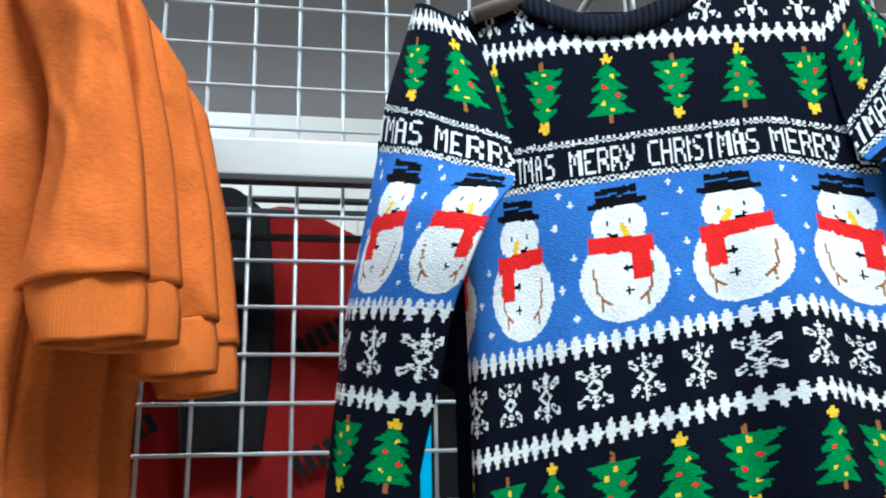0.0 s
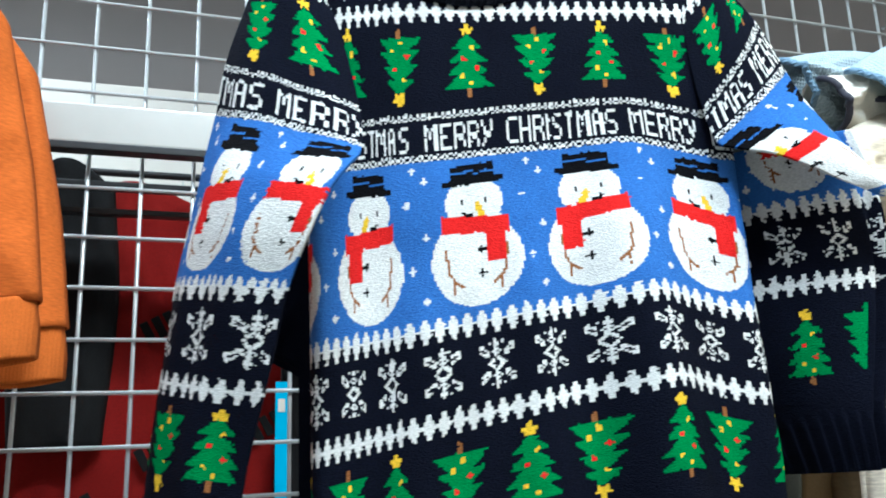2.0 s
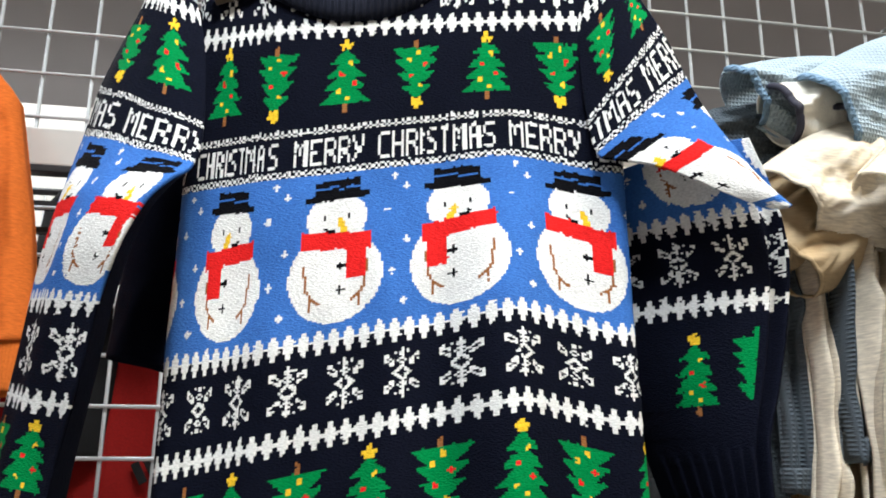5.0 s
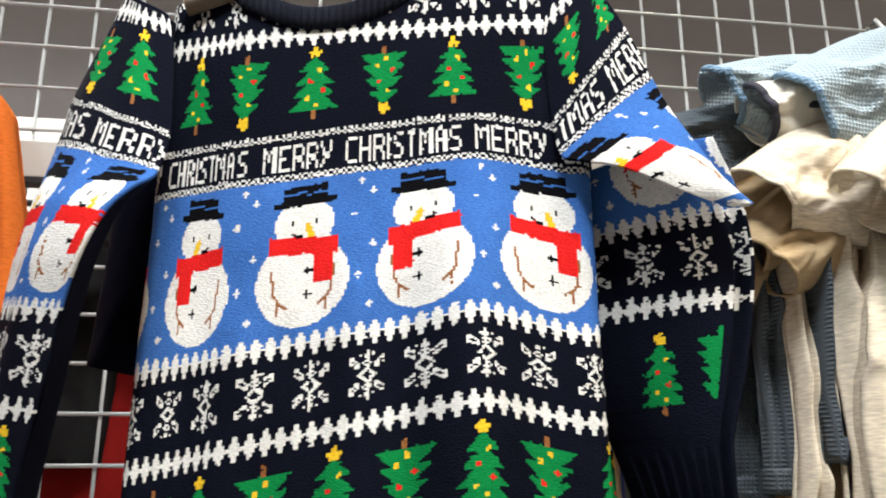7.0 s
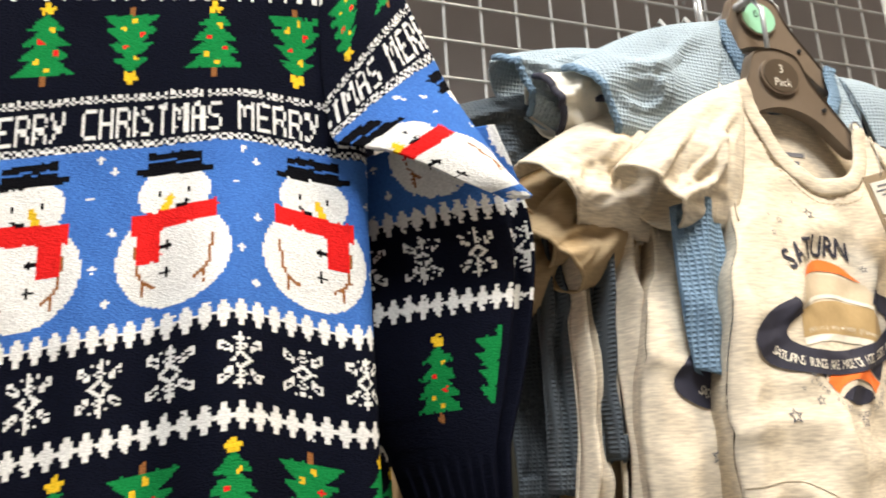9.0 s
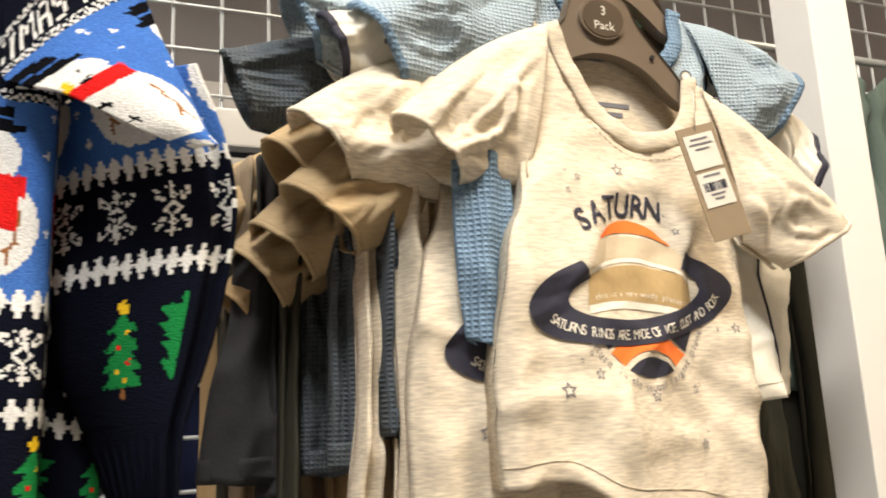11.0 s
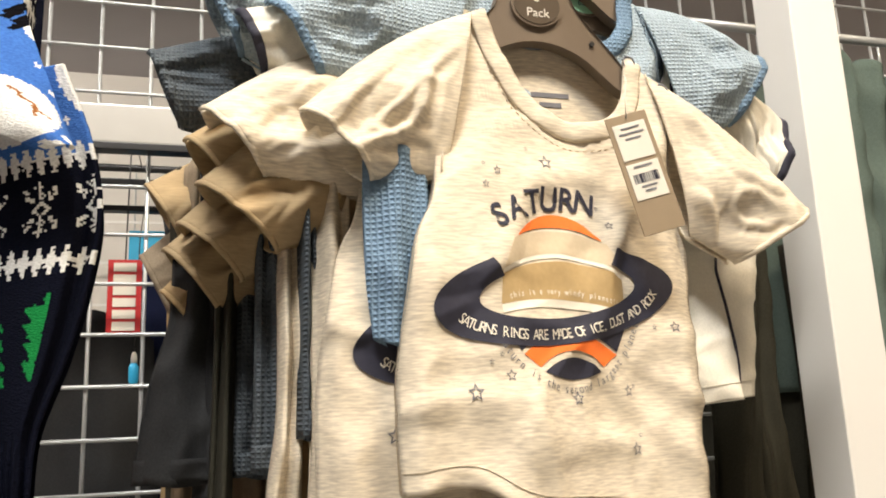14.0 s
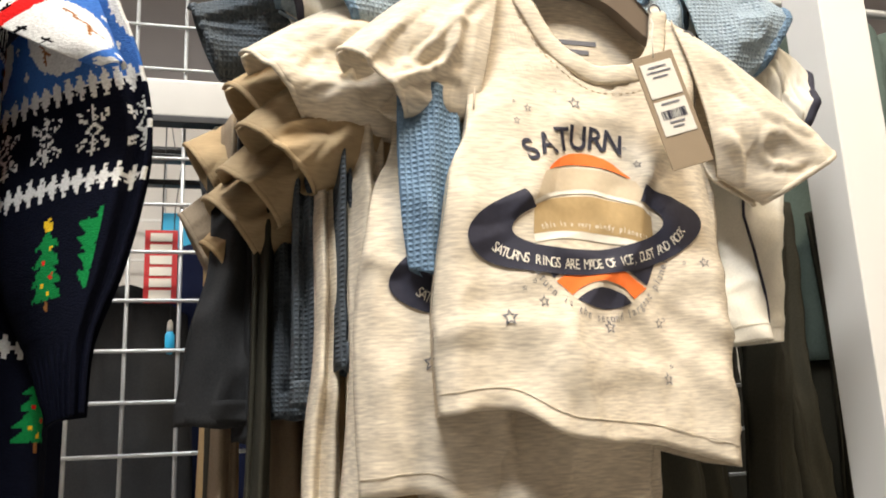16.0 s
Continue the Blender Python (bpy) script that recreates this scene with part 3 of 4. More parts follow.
    fb = np.array([[(left[k][0] + (right[k][0] - left[k][0]) * f, -0.388 - 0.05 * f, 1.575 - k / 200 * 0.205) for f in np.linspace(0, 1, 12)] for k in range(0, 201, 5)])
    piece("forearm_back", grid_mesh("forearm_back", fb, [YARN[NAVY]]), t)
    # hanger inside
    part("hanger", tube([(0.27, -0.375, 1.690), (0.33, -0.385, 1.712), (0.385, -0.392, 1.724), (0.44, -0.398, 1.714), (0.505, -0.405, 1.686)], 0.006, 8), HANGER, t, "taupe plastic hanger")
    part("hanger_hook", tube([(0.385, -0.392, 1.724), (0.385, -0.392, 1.752), (0.385, -0.385, 1.765), (0.385, -0.372, 1.762)], 0.002, 8), CHROME, t)
    return t


first_sweater = sweater("navy knitted Christmas sweater with snowmen, firs and snowflakes on a hanger", (0, 0, 0))
second = copy_thing(first_sweater, pose(0.024, 0.062, -0.006, 0, 0, 0))
tagged(second, "navy knitted snowman sweater hanging behind another one")
for child in list(second.children):
    if child.name.split(".")[0] in ("sleeve", "sleeve_lining", "forearm", "forearm_back"):
        bpy.data.objects.remove(child)
drape("sleeve", YARN[NAVY], second, [(0.190, 1.640), (0.240, 1.660), (0.300, 1.640)], [(0.182, 1.470), (0.220, 1.462), (0.262, 1.440)],
      [(0.190, 1.640), (0.187, 1.54), (0.182, 1.470)], [(0.300, 1.640), (0.285, 1.54), (0.262, 1.440)], -0.335, 0.014, 0.006, 5)

# ---- baby tops on the short arm ----
NECK = [(-0.072, -0.032), (-0.046, -0.005), (-0.033, -0.038), (-0.014, -0.068), (0.013, -0.084), (0.044, -0.080), (0.062, -0.060), (0.068, -0.030), (0.092, -0.058)]


def shift(points, dx, dz):
    return [(x + dx, z + dz) for x, z in points]


def top_surface(cx, cz, y, seed, lean=0.0):
    """Depth of the front of a baby top; places are relative to the middle of its hanger."""
    def f(x, z):
        a, h = x - cx, cz - z
        d = -0.016 * smooth(0.02, 0.20, h) * math.exp(-((a + 0.055) / 0.045) ** 2) * 1.4
        d -= 0.010 * smooth(0.05, 0.28, h)
        d += 0.014 * smooth(-0.098, -0.118, a) - 0.012 * smooth(-0.06, -0.10, a) * smooth(0.10, 0.2, h) + 0.020 * smooth(0.078, 0.105, a)
        d += -0.006 * smooth(0.14, 0.30, h) * math.sin(a * 55 + 1.0 + seed)
        d -= 0.0055 * math.exp(-((a * 0.85 + (h - 0.13) * 0.5 - 0.045) / 0.009) ** 2) * smooth(0.02, 0.07, h) * smooth(0.24, 0.14, h)
        d -= 0.0040 * math.exp(-((a * 0.7 - (h - 0.26) * 0.8 - 0.03) / 0.010) ** 2) * smooth(0.18, 0.24, h)
        d -= 0.0045 * math.exp(-((a + 0.030 - 0.25 * (h - 0.27)) / 0.008) ** 2) * smooth(0.22, 0.28, h)
        return y + d + lean * h + wrinkle(x, z, seed, 0.055, 0.006) + crease(x * 0.8 + z * 0.4, z - x * 0.3, seed, 0.075, 0.0042) * smooth(0.03, 0.1, h) + crease(x * 0.7 - z * 0.5, z + x * 0.4, seed + 6, 0.034, 0.0018) + wrinkle(x, z, seed + 4, 0.02, 0.0022)
    return f


def sleeve(parent, material, seam_top, seam_low, tip_top, tip_low, y, seed, cuff=None, fold=0.010, droop=0.0):
    """A short sleeve: a flattened, crumpled tube from the seam to an open hem that is seen from below."""
    nu, nv = 48, 44
    a0, a1, b0, b1 = (np.array(p) for p in (seam_top, seam_low, tip_top, tip_low))
    length = np.linalg.norm(b0 - a0)
    for side in (1, -1):
        P = np.zeros((nv + 1, nu + 1, 3))
        for j in range(nv + 1):
            v = j / nv
            for i in range(nu + 1):
                u = i / nu
                top = a0 + (b0 - a0) * u + np.array([0, 0.010 * math.sin(math.pi * u)])
                low = a1 + (b1 - a1) * u - np.array([0, droop * math.sin(math.pi * u)])
                x, z = top + (low - top) * v
                d = (0.012 + fold * u) * math.sqrt(max(0, 1 - (2 * v - 1) ** 2))
                if side == 1:
                    w = 0.004 * math.sin(9 * v + 5 * u + seed * 1.7) - crease(u * 0.08 + v * 0.03, v * 0.09 - u * 0.03, seed, 0.050, 0.009) - crease(u * 0.07, v * 0.08, seed + 3, 0.026, 0.0042) - crease(u * 0.08, v * 0.07, seed + 9, 0.014, 0.0018)
                    d += (w + wrinkle(x, z, seed, 0.03, 0.006)) * min(1.0, 3 * u * (1 - u) + 0.5 * u) * math.sin(math.pi * v)
                P[j, i] = (x, y - side * max(d, 0.003), z)
        if side == -1:
            P = P[:, ::-1]
        ob = piece("sleeve" if side == 1 else "sleeve_back", grid_mesh("sleeve", P, [material]), parent)
        thick(ob, 0.0016, 0.0)
        if side == 1:
            # stitched hem or cuff along the open end
            ring = [tuple(P[j, nu]) for j in range(nv + 1)]
            part("sleeve_hem", tube(ring, 0.0022 if cuff is None else 0.0035, 6, 0.7), cuff or material, parent)


def hanger_on(parent, cx, cz, y, badge, text):
    bm = bmesh.new()
    outline = [(-0.030, 0.010), (-0.022, 0.030), (-0.008, 0.036), (0.008, 0.036), (0.022, 0.030), (0.032, 0.010), (0.062, -0.026), (0.072, -0.044), (0.060, -0.046), (0.030, -0.022), (0.0, -0.014), (-0.030, -0.022), (-0.060, -0.046), (-0.072, -0.044), (-0.062, -0.026)]
    ring = spline(outline + [outline[0]], 90)[:-1]
    rows = []
    for d, k in ((-0.0055, 0.93), (-0.0070, 0.97), (-0.002, 1.0), (0.003, 0.97)):
        rows.append([bm.verts.new((cx + p[0] * (1 if d > -0.005 else 0.985), y + d, cz + p[1] * (1 if d > -0.005 else 0.985))) for p in ring])
    for r0, r1 in zip(rows, rows[1:]):
        for i in range(len(ring)):
            bm.faces.new((r0[i], r0[(i + 1) % len(ring)], r1[(i + 1) % len(ring)], r1[i]))
    for r in (rows[0], rows[-1]):
        bm.faces.new(r)
    bmesh.ops.recalc_face_normals(bm, faces=bm.faces[:])
    hg = part("hanger", bm, HANGER, parent, "taupe plastic baby hanger")
    part("hanger_hook", tube([(cx, y, cz + 0.034), (cx, y, cz + 0.075), (cx, y + 0.008, cz + 0.088), (cx, y + 0.02, cz + 0.086)], 0.002, 8), CHROME, hg)
    for r, d, m, nm in ((1.0, -0.0085, HANGER, "badge_rim"), (0.90, -0.0092, badge, "badge")):
        bm = bmesh.new()
        for yy in (y + d, y + d + 0.003):
            bm.faces.new([bm.verts.new((cx + 0.0185 * r * math.cos(2 * math.pi * k / 40), yy, cz + 0.012 + 0.0155 * r * math.sin(2 * math.pi * k / 40))) for k in range(40)])
        bm.verts.ensure_lookup_table()
        for k in range(40):
            bm.faces.new((bm.verts[k], bm.verts[(k + 1) % 40], bm.verts[40 + (k + 1) % 40], bm.verts[40 + k]))
        bmesh.ops.recalc_face_normals(bm, faces=bm.faces[:])
        part(nm, bm, m, hg)
    for line, dz, sz in text:
        vs, fs = letters(line, sz)
        V = [(cx + x, y - 0.0097, cz + dz + z) for x, z in vs]
        piece("badge_text", mesh_of("badge_text", V, fs, [PAPER if badge is BADGE else INK], smooth=False), hg)
    part("hole", tube([(cx + 0.040, y - 0.0075, cz - 0.012), (cx + 0.040, y - 0.004, cz - 0.012)], 0.0018, 10), DARK_METAL, hg)
    return hg


def baby_top(label, material, cx, cz, y, seed, tip_l, tip_r, hem=(-0.304, -0.341), cuff=None, neck=None, badge=BADGE, text=(), piping=None, width=1.0, fold=0.010, long_sleeve=False):
    t = thing("baby_shirt", label, "baby shirt", "baby tops on the arm")
    f = top_surface(cx, cz, y, seed)
    lx = [-0.072, -0.083, -0.098, -0.110, -0.109]
    left = list(zip([q * width for q in lx], [-0.032, -0.125, -0.165, -0.245, hem[0]]))
    right = list(zip([q * width for q in (0.092, 0.103, 0.097, 0.094, 0.090)], [-0.058, -0.155, -0.20, -0.26, hem[1]]))
    mid = hem[0] * 0.5 + hem[1] * 0.5
    bottom = [left[-1], (-0.068 * width, hem[0] + 0.002), (-0.035 * width, hem[0] - 0.014), (0.03 * width, mid - 0.003), right[-1]]
    ctop = [(x * (width if abs(x) > 0.07 else 1.0), z) for x, z in NECK]
    P2 = coons(*(shift(c, cx, cz) for c in (ctop, bottom, left, right)), 72, 72)
    P = np.array([[(p[0], f(p[0], p[1]), p[1]) for p in row] for row in P2])
    thick(piece("front", grid_mesh("front", P, [material]), t), 0.0014, -1.0)
    flat_top = [(-0.072 * width, -0.032), (-0.04, -0.004), (0.0, -0.016), (0.05, -0.010), (0.092 * width, -0.058)]
    B2 = coons(*(shift(c, cx, cz) for c in (flat_top, bottom, left, right)), 24, 30)
    Bk = np.array([[(p[0], max(f(p[0], p[1]) + 0.004, y + 0.020 + wrinkle(p[0], p[1], seed + 2, 0.06, 0.004)) if 0 < i < 24 else f(p[0], p[1]) + 0.001, p[1]) for i, p in enumerate(row)] for row in B2])
    piece("back", grid_mesh("back", Bk[:, ::-1], [material]), t)
    # hem seam: two rows of fine stitches
    hemline = [(p[0], f(p[0], p[1] + 0.012) - 0.0006, p[1] + 0.012) for p in P2[-1]]
    part("hem_seam", tube(hemline, 0.00028, 5), material, t)
    collar = [(x + cx, f(x + cx, z + cz) - 0.001, z + cz + 0.002) for x, z in spline(NECK[1:8], 48)]
    part("neck_rib", tube(collar, 0.0068, 8, 0.24), neck or material, t)
    sleeve(t, material, (cx - 0.050, cz - 0.006), (cx - 0.074 * width, cz - 0.120), (cx + tip_l[0], cz + tip_l[1]), (cx + tip_l[2], cz + tip_l[3]), y - 0.003, seed, cuff, fold)
    sleeve(t, material, (cx + 0.076, cz - 0.036), (cx + 0.100 * width, cz - 0.150), (cx + tip_r[0], cz + tip_r[1]), (cx + tip_r[2], cz + tip_r[3]), y + 0.004, seed + 3, cuff, fold)
    for path in ([(-0.050, -0.006), (-0.066, -0.05), (-0.078 * width, -0.118)], [(0.076, -0.036), (0.092, -0.09), (0.100 * width, -0.148)]):
        part("armhole_seam", tube([(x + cx, f(x + cx, z + cz) - 0.0012, z + cz) for x, z in spline(path, 20)], 0.0006, 5), material, t)
    stitch = [(x * 1.14 + cx - 0.001, f(x * 1.14 + cx, z * 1.13 + cz) - 0.0004, z * 1.13 + cz) for x, z in spline(NECK[2:7], 60)]
    for k in range(0, 60, 2):
        part("neck_stitch", tube(stitch[k:k + 2], 0.00026, 4), SAND, t) if seed == 1.0 else None
    hanger_on(t, cx, cz - 0.003, y + 0.010, badge, text)
    if piping:
        for path in piping:
            part("piping", tube([(x + cx, f(x + cx, z + cz) - 0.0015, z + cz) for x, z in spline(path, 30)], 0.0013, 6, 0.6), INK, t, "dark piping")
    return t, f


CX, CZ = 0.869, 1.669
saturn, face = baby_top("oatmeal baby top with an orange and navy planet print", OAT, CX, CZ, -0.393, 1.0,
                        (-0.160, -0.080, -0.118, -0.121), (0.194, -0.128, 0.132, -0.167), text=(("3", 0.014, 0.010), ("Pack", 0.003, 0.009)), fold=0.012)


def patch(name, material, parent, curve_a, curve_b, surface, n=60, m=6, lift=0.0006):
    """A printed area between two curves, lying on the cloth."""
    A, B = spline(curve_a, n), spline(curve_b, n)
    P = np.array([[(*(A[i] + (B[i] - A[i]) * j / m),) for i in range(n + 1)] for j in range(m + 1)])
    Q = np.array([[(x, surface(x, z) - lift, z) for x, z in row] for row in P])
    return piece(name, grid_mesh(name, Q, [material]), parent)


def arc(cx, cz, rx, rz, a0, a1, n=9, turn=0.0):
    c, s = math.cos(radians(turn)), math.sin(radians(turn))
    out = []
    for k in range(n):
        a = radians(a0 + (a1 - a0) * k / (n - 1))
        x, z = rx * math.cos(a), rz * math.sin(a)
        out.append((cx + x * c - z * s, cz + x * s + z * c))
    return out


def planet_print(t, f, dx=0.0, dz=0.0):
    """Ringed planet with its lettering, stars and dots."""
    px, pz = 0.866 + dx, 1.475 + dz
    R = 0.0475
    g = lambda x, z: f(x, z)

    def chord(h, bow, half=None):
        w = half or math.sqrt(max(1e-6, R * R - h * h))
        return [(px - w + 2 * w * k / 8, pz + h + bow * (1 - (k / 4 - 1) ** 2)) for k in range(9)]
    crown = [(px - 0.0305 + 0.061 * k / 8, pz + 0.0370 + 0.0165 * (1 - (k / 4 - 1) ** 2)) for k in range(9)]
    patch("orange_cap", PRINT_ORANGE, t, crown, [(px - 0.0305 + 0.061 * k / 8, pz + 0.0365 + 0.0085 * (1 - (k / 4 - 1) ** 2)) for k in range(9)], g)
    patch("beige_band", PRINT_BEIGE, t, [(px - 0.034 + 0.067 * k / 8, pz + 0.0345 + 0.008 * (1 - (k / 4 - 1) ** 2)) for k in range(9)],
          [(px - 0.0435 + 0.085 * k / 8, pz + 0.0150 + 0.0125 * (1 - (k / 4 - 1) ** 2)) for k in range(9)], g)
    patch("cream_line", PRINT_CREAM, t, [(px - 0.0435 + 0.085 * k / 8, pz + 0.0148 + 0.0125 * (1 - (k / 4 - 1) ** 2)) for k in range(9)],
          [(px - 0.0435 + 0.085 * k / 8, pz + 0.0125 + 0.0120 * (1 - (k / 4 - 1) ** 2)) for k in range(9)], g)
    patch("sand_band", PRINT_SAND, t, [(px - 0.0435 + 0.087 * k / 8, pz + 0.0120 + 0.0105 * (1 - (k / 4 - 1) ** 2)) for k in range(9)],
          [(px - 0.0455 + 0.089 * k / 8, pz - 0.0060 - 0.004 * k / 8 + 0.006 * (1 - (k / 4 - 1) ** 2)) for k in range(9)], g)
    patch("cream_line", PRINT_CREAM, t, [(px - 0.0455 + 0.089 * k / 8, pz - 0.0062 - 0.004 * k / 8 + 0.006 * (1 - (k / 4 - 1) ** 2)) for k in range(9)],
          [(px - 0.0445 + 0.087 * k / 8, pz - 0.011 - 0.004 * k / 8 + 0.006 * (1 - (k / 4 - 1) ** 2)) for k in range(9)], g)
    patch("dark_band", INK, t, [(px - 0.0455 + 0.090 * k / 8, pz - 0.017) for k in range(9)], [(px - 0.036 + 0.073 * k / 8, pz - 0.0330 + 0.011 * (1 - (k / 4 - 1) ** 2)) for k in range(9)], g, lift=0.0005)
    patch("orange_band", PRINT_ORANGE, t, [(px - 0.0345 + 0.071 * k / 8, pz - 0.0348 + 0.0112 * (1 - (k / 4 - 1) ** 2)) for k in range(9)],
          [(px - 0.0235 + 0.0475 * k / 8, pz - 0.0425 + 0.0095 * (1 - (k / 4 - 1) ** 2)) for k in range(9)], g)
    patch("dark_foot", INK, t, [(px - 0.0205 + 0.0415 * k / 8, pz - 0.0450 + 0.0080 * (1 - (k / 4 - 1) ** 2)) for k in range(9)],
          [(px - 0.0205 + 0.0415 * k / 8, pz - 0.0455 - 0.0045 * (1 - (k / 4 - 1) ** 2)) for k in range(9)], g)
    rx, rz = px - 0.003, pz + 0.001
    patch("ring", INK, t, arc(rx, rz, 0.0845, 0.0300, 122, 418, 21, 7), arc(rx, rz + 0.0025, 0.0560, 0.0165, 133, 407, 21, 7), g, n=110, m=8, lift=0.0012)
    word = "SATURN"
    spots = [(px - 0.0385 + 0.0118 * k, pz + 0.0420 + 0.0085 * math.sin(math.pi * (k + 0.2) / 6.2) + 0.0018 * k, 24 - 7.5 * k) for k in range(6)]
    set_text(word, spots, 0.0200, g, "title", INK, t, 1.05, bold=0.02)
    words = "SATURNS RINGS ARE MADE OF ICE, DUST AND ROCK"
    line = []
    sweep = [radians(196 + 150 * q / 400) for q in range(401)]
    run = np.cumsum([0.0] + [math.hypot(0.0735 * (math.cos(a) - math.cos(b)), 0.0265 * (math.sin(a) - math.sin(b))) for a, b in zip(sweep, sweep[1:])])
    for k in range(len(words)):
        a = float(np.interp(run[-1] * (k + 0.5) / len(words), run, sweep))
        x, z = 0.0735 * math.cos(a), 0.0265 * math.sin(a)
        tx, tz = -0.0735 * math.sin(a), 0.0265 * math.cos(a)
        c, s = math.cos(radians(7)), math.sin(radians(7))
        line.append((rx + x * c - z * s, rz + x * s + z * c, math.degrees(math.atan2(tx * s + tz * c, tx * c - tz * s))))
    set_text(words, line, 0.0068, g, "ring_text", PRINT_CREAM, t, 1.3, lift=0.0018)
    words = "saturn is the second largest planet"
    line = []
    for k in range(len(words)):
        a = radians(206 + (345 - 206) * (k + 0.5) / len(words))
        line.append((px + 0.0555 * math.cos(a), pz - 0.0005 + 0.0575 * math.sin(a), math.degrees(a) + 90))
    set_text(words, line, 0.0060, g, "caption", GREY_PRINT, t, 1.25)
    words = "this is a very windy planet!!!"
    set_text(words, [(px - 0.039 + 0.0027 * k, pz - 0.0025 - 0.00012 * k + 0.0055 * (1 - (k / 14.5 - 1) ** 2), 4 - 0.4 * k) for k in range(len(words))], 0.0045, g, "caption", PRINT_CREAM, t, 1.2, lift=0.0011)
    for x, z, r in ((0.863, 1.563, 0.0048), (0.827, 1.554, 0.0030), (0.818, 1.544, 0.0026), (0.903, 1.522, 0.0028), (0.802, 1.419, 0.0050), (0.868, 1.414, 0.0040), (0.910, 1.383, 0.0040), (0.944, 1.457, 0.0035), (0.909, 1.418, 0.0036), (0.823, 1.428, 0.0034)):
        star(t, g, x + dx, z + dz, r)
    for x, z in ((0.851, 1.572), (0.818, 1.558), (0.890, 1.533), (0.897, 1.534), (0.823, 1.522), (0.930, 1.457), (0.914, 1.421), (0.915, 1.391), (0.812, 1.436), (0.818, 1.440)):
        star(t, g, x + dx, z + dz, 0.0016)


def star(t, g, x, z, r):
    V, F = [], []
    for k in range(10):
        a = radians(90 + 36 * k)
        q = r if k % 2 == 0 else r * 0.45
        for w in (1.0, 0.62):
            X, Z = x + q * w * math.cos(a), z + q * w * math.sin(a) * 1.15
            V.append((X, g(X, Z) - 0.0007, Z))
    for k in range(10):
        a, b = 2 * k, 2 * ((k + 1) % 10)
        F.append((a, b, b + 1, a + 1))
    piece("star", mesh_of("star", V, F, [GREY_PRINT], smooth=False), t)


planet_print(saturn, face)
# snaps on the shoulder, brand mark as bars inside the neck, swing tag
for x, z in ((0.934, 1.641), (0.957, 1.622)):
    bm = tube([(x, face(x, z) - 0.0005, z), (x, face(x, z) - 0.003, z)], 0.0042, 16)
    snap = part("snap", bm, CREAM, saturn)
    ring = [(x + 0.0042 * math.cos(2 * math.pi * k / 20), face(x, z) - 0.0032, z + 0.0042 * math.sin(2 * math.pi * k / 20)) for k in range(21)]
    part("snap_rim", tube(ring, 0.0006, 5), GREY_PRINT, snap)
for k, (w, z) in enumerate(((0.028, 1.619), (0.016, 1.612))):
    part("inner_label_bar", block((0.872 - w / 2 + 0.010, -0.3745, z), (0.872 + w / 2 + 0.010, -0.3735, z + 0.0035)), GREY_PRINT, saturn)


def swing_tag():
    tag = thing("swing_tag", "brown card price tag with a white label on a thread", "price tag", at=(0.907, -0.428, 1.588))
    tag.rotation_euler = (0, radians(-14), radians(-14))
    part("card", block((-0.0135, -0.0006, -0.078), (0.0135, 0.0006, 0.0), 0.0004), CARD, tag)
    part("label", block((-0.0105, -0.0012, -0.030), (0.0105, -0.0007, -0.006), 0.0002), PAPER, tag)
    part("label", block((-0.0105, -0.0012, -0.056), (0.0105, -0.0007, -0.0325), 0.0002), PAPER, tag)
    random.seed(4)
    for k in range(14):
        w = random.choice((0.0004, 0.0007, 0.0010))
        part("barcode_bar", block((-0.008 + 0.00118 * k, -0.0016, -0.0455), (-0.008 + 0.00118 * k + w, -0.00125, -0.0395)), INK, tag)
    for z, w in ((-0.010, 0.012), (-0.0135, 0.016), (-0.017, 0.010), (-0.0355, 0.012), (-0.0485, 0.010), (-0.0515, 0.007)):
        part("text_bar", block((-w / 2, -0.0016, z), (w / 2, -0.00125, z + 0.0012)), GREY_PRINT, tag)
    part("thread", tube([(0, -0.001, -0.003), (0.004, -0.002, 0.012), (0.010, 0.004, 0.022), (0.014, 0.014, 0.030)], 0.0004, 5), PAPER, tag)
    return tag


swing_tag()


def tips(cx, cz, a, b):
    """Sleeve ends given as places, relative to the hanger."""
    return (a[0] - cx, a[1] - cz, b[0] - cx, b[1] - cz)


def rack_shirt(label, material, dx, dz, y, seed, a, b, right, **more):
    cx, cz = CX + dx, CZ + dz
    return baby_top(label, material, cx, cz, y, seed, tips(cx, cz, a, b), right, **more)


second_top, face2 = rack_shirt("oatmeal baby shirt with a planet print behind another one", OAT, -0.040, -0.004, -0.358, 2.0, (0.652, 1.599), (0.692, 1.555), (0.150, -0.11, 0.125, -0.165), hem=(-0.345, -0.375), fold=0.014)
planet_print(second_top, face2, -0.040, -0.022)
rack_shirt("cream baby shirt with dark piping behind the printed one", CREAM, 0.060, 0.036, -0.350, 3.0, (0.712, 1.654), (0.732, 1.641), (0.158, -0.080, 0.132, -0.150), hem=(-0.300, -0.292), badge=MINT,
           text=(("0-3", 0.012, 0.009), ("62 cm", 0.004, 0.006)), width=1.32, cuff=INK, piping=[[(0.050, 0.000), (0.062, -0.05), (0.075, -0.15), (0.098, -0.285)], [(-0.115, -0.05), (-0.13, -0.085), (-0.12, -0.2), (-0.105, -0.29)]])
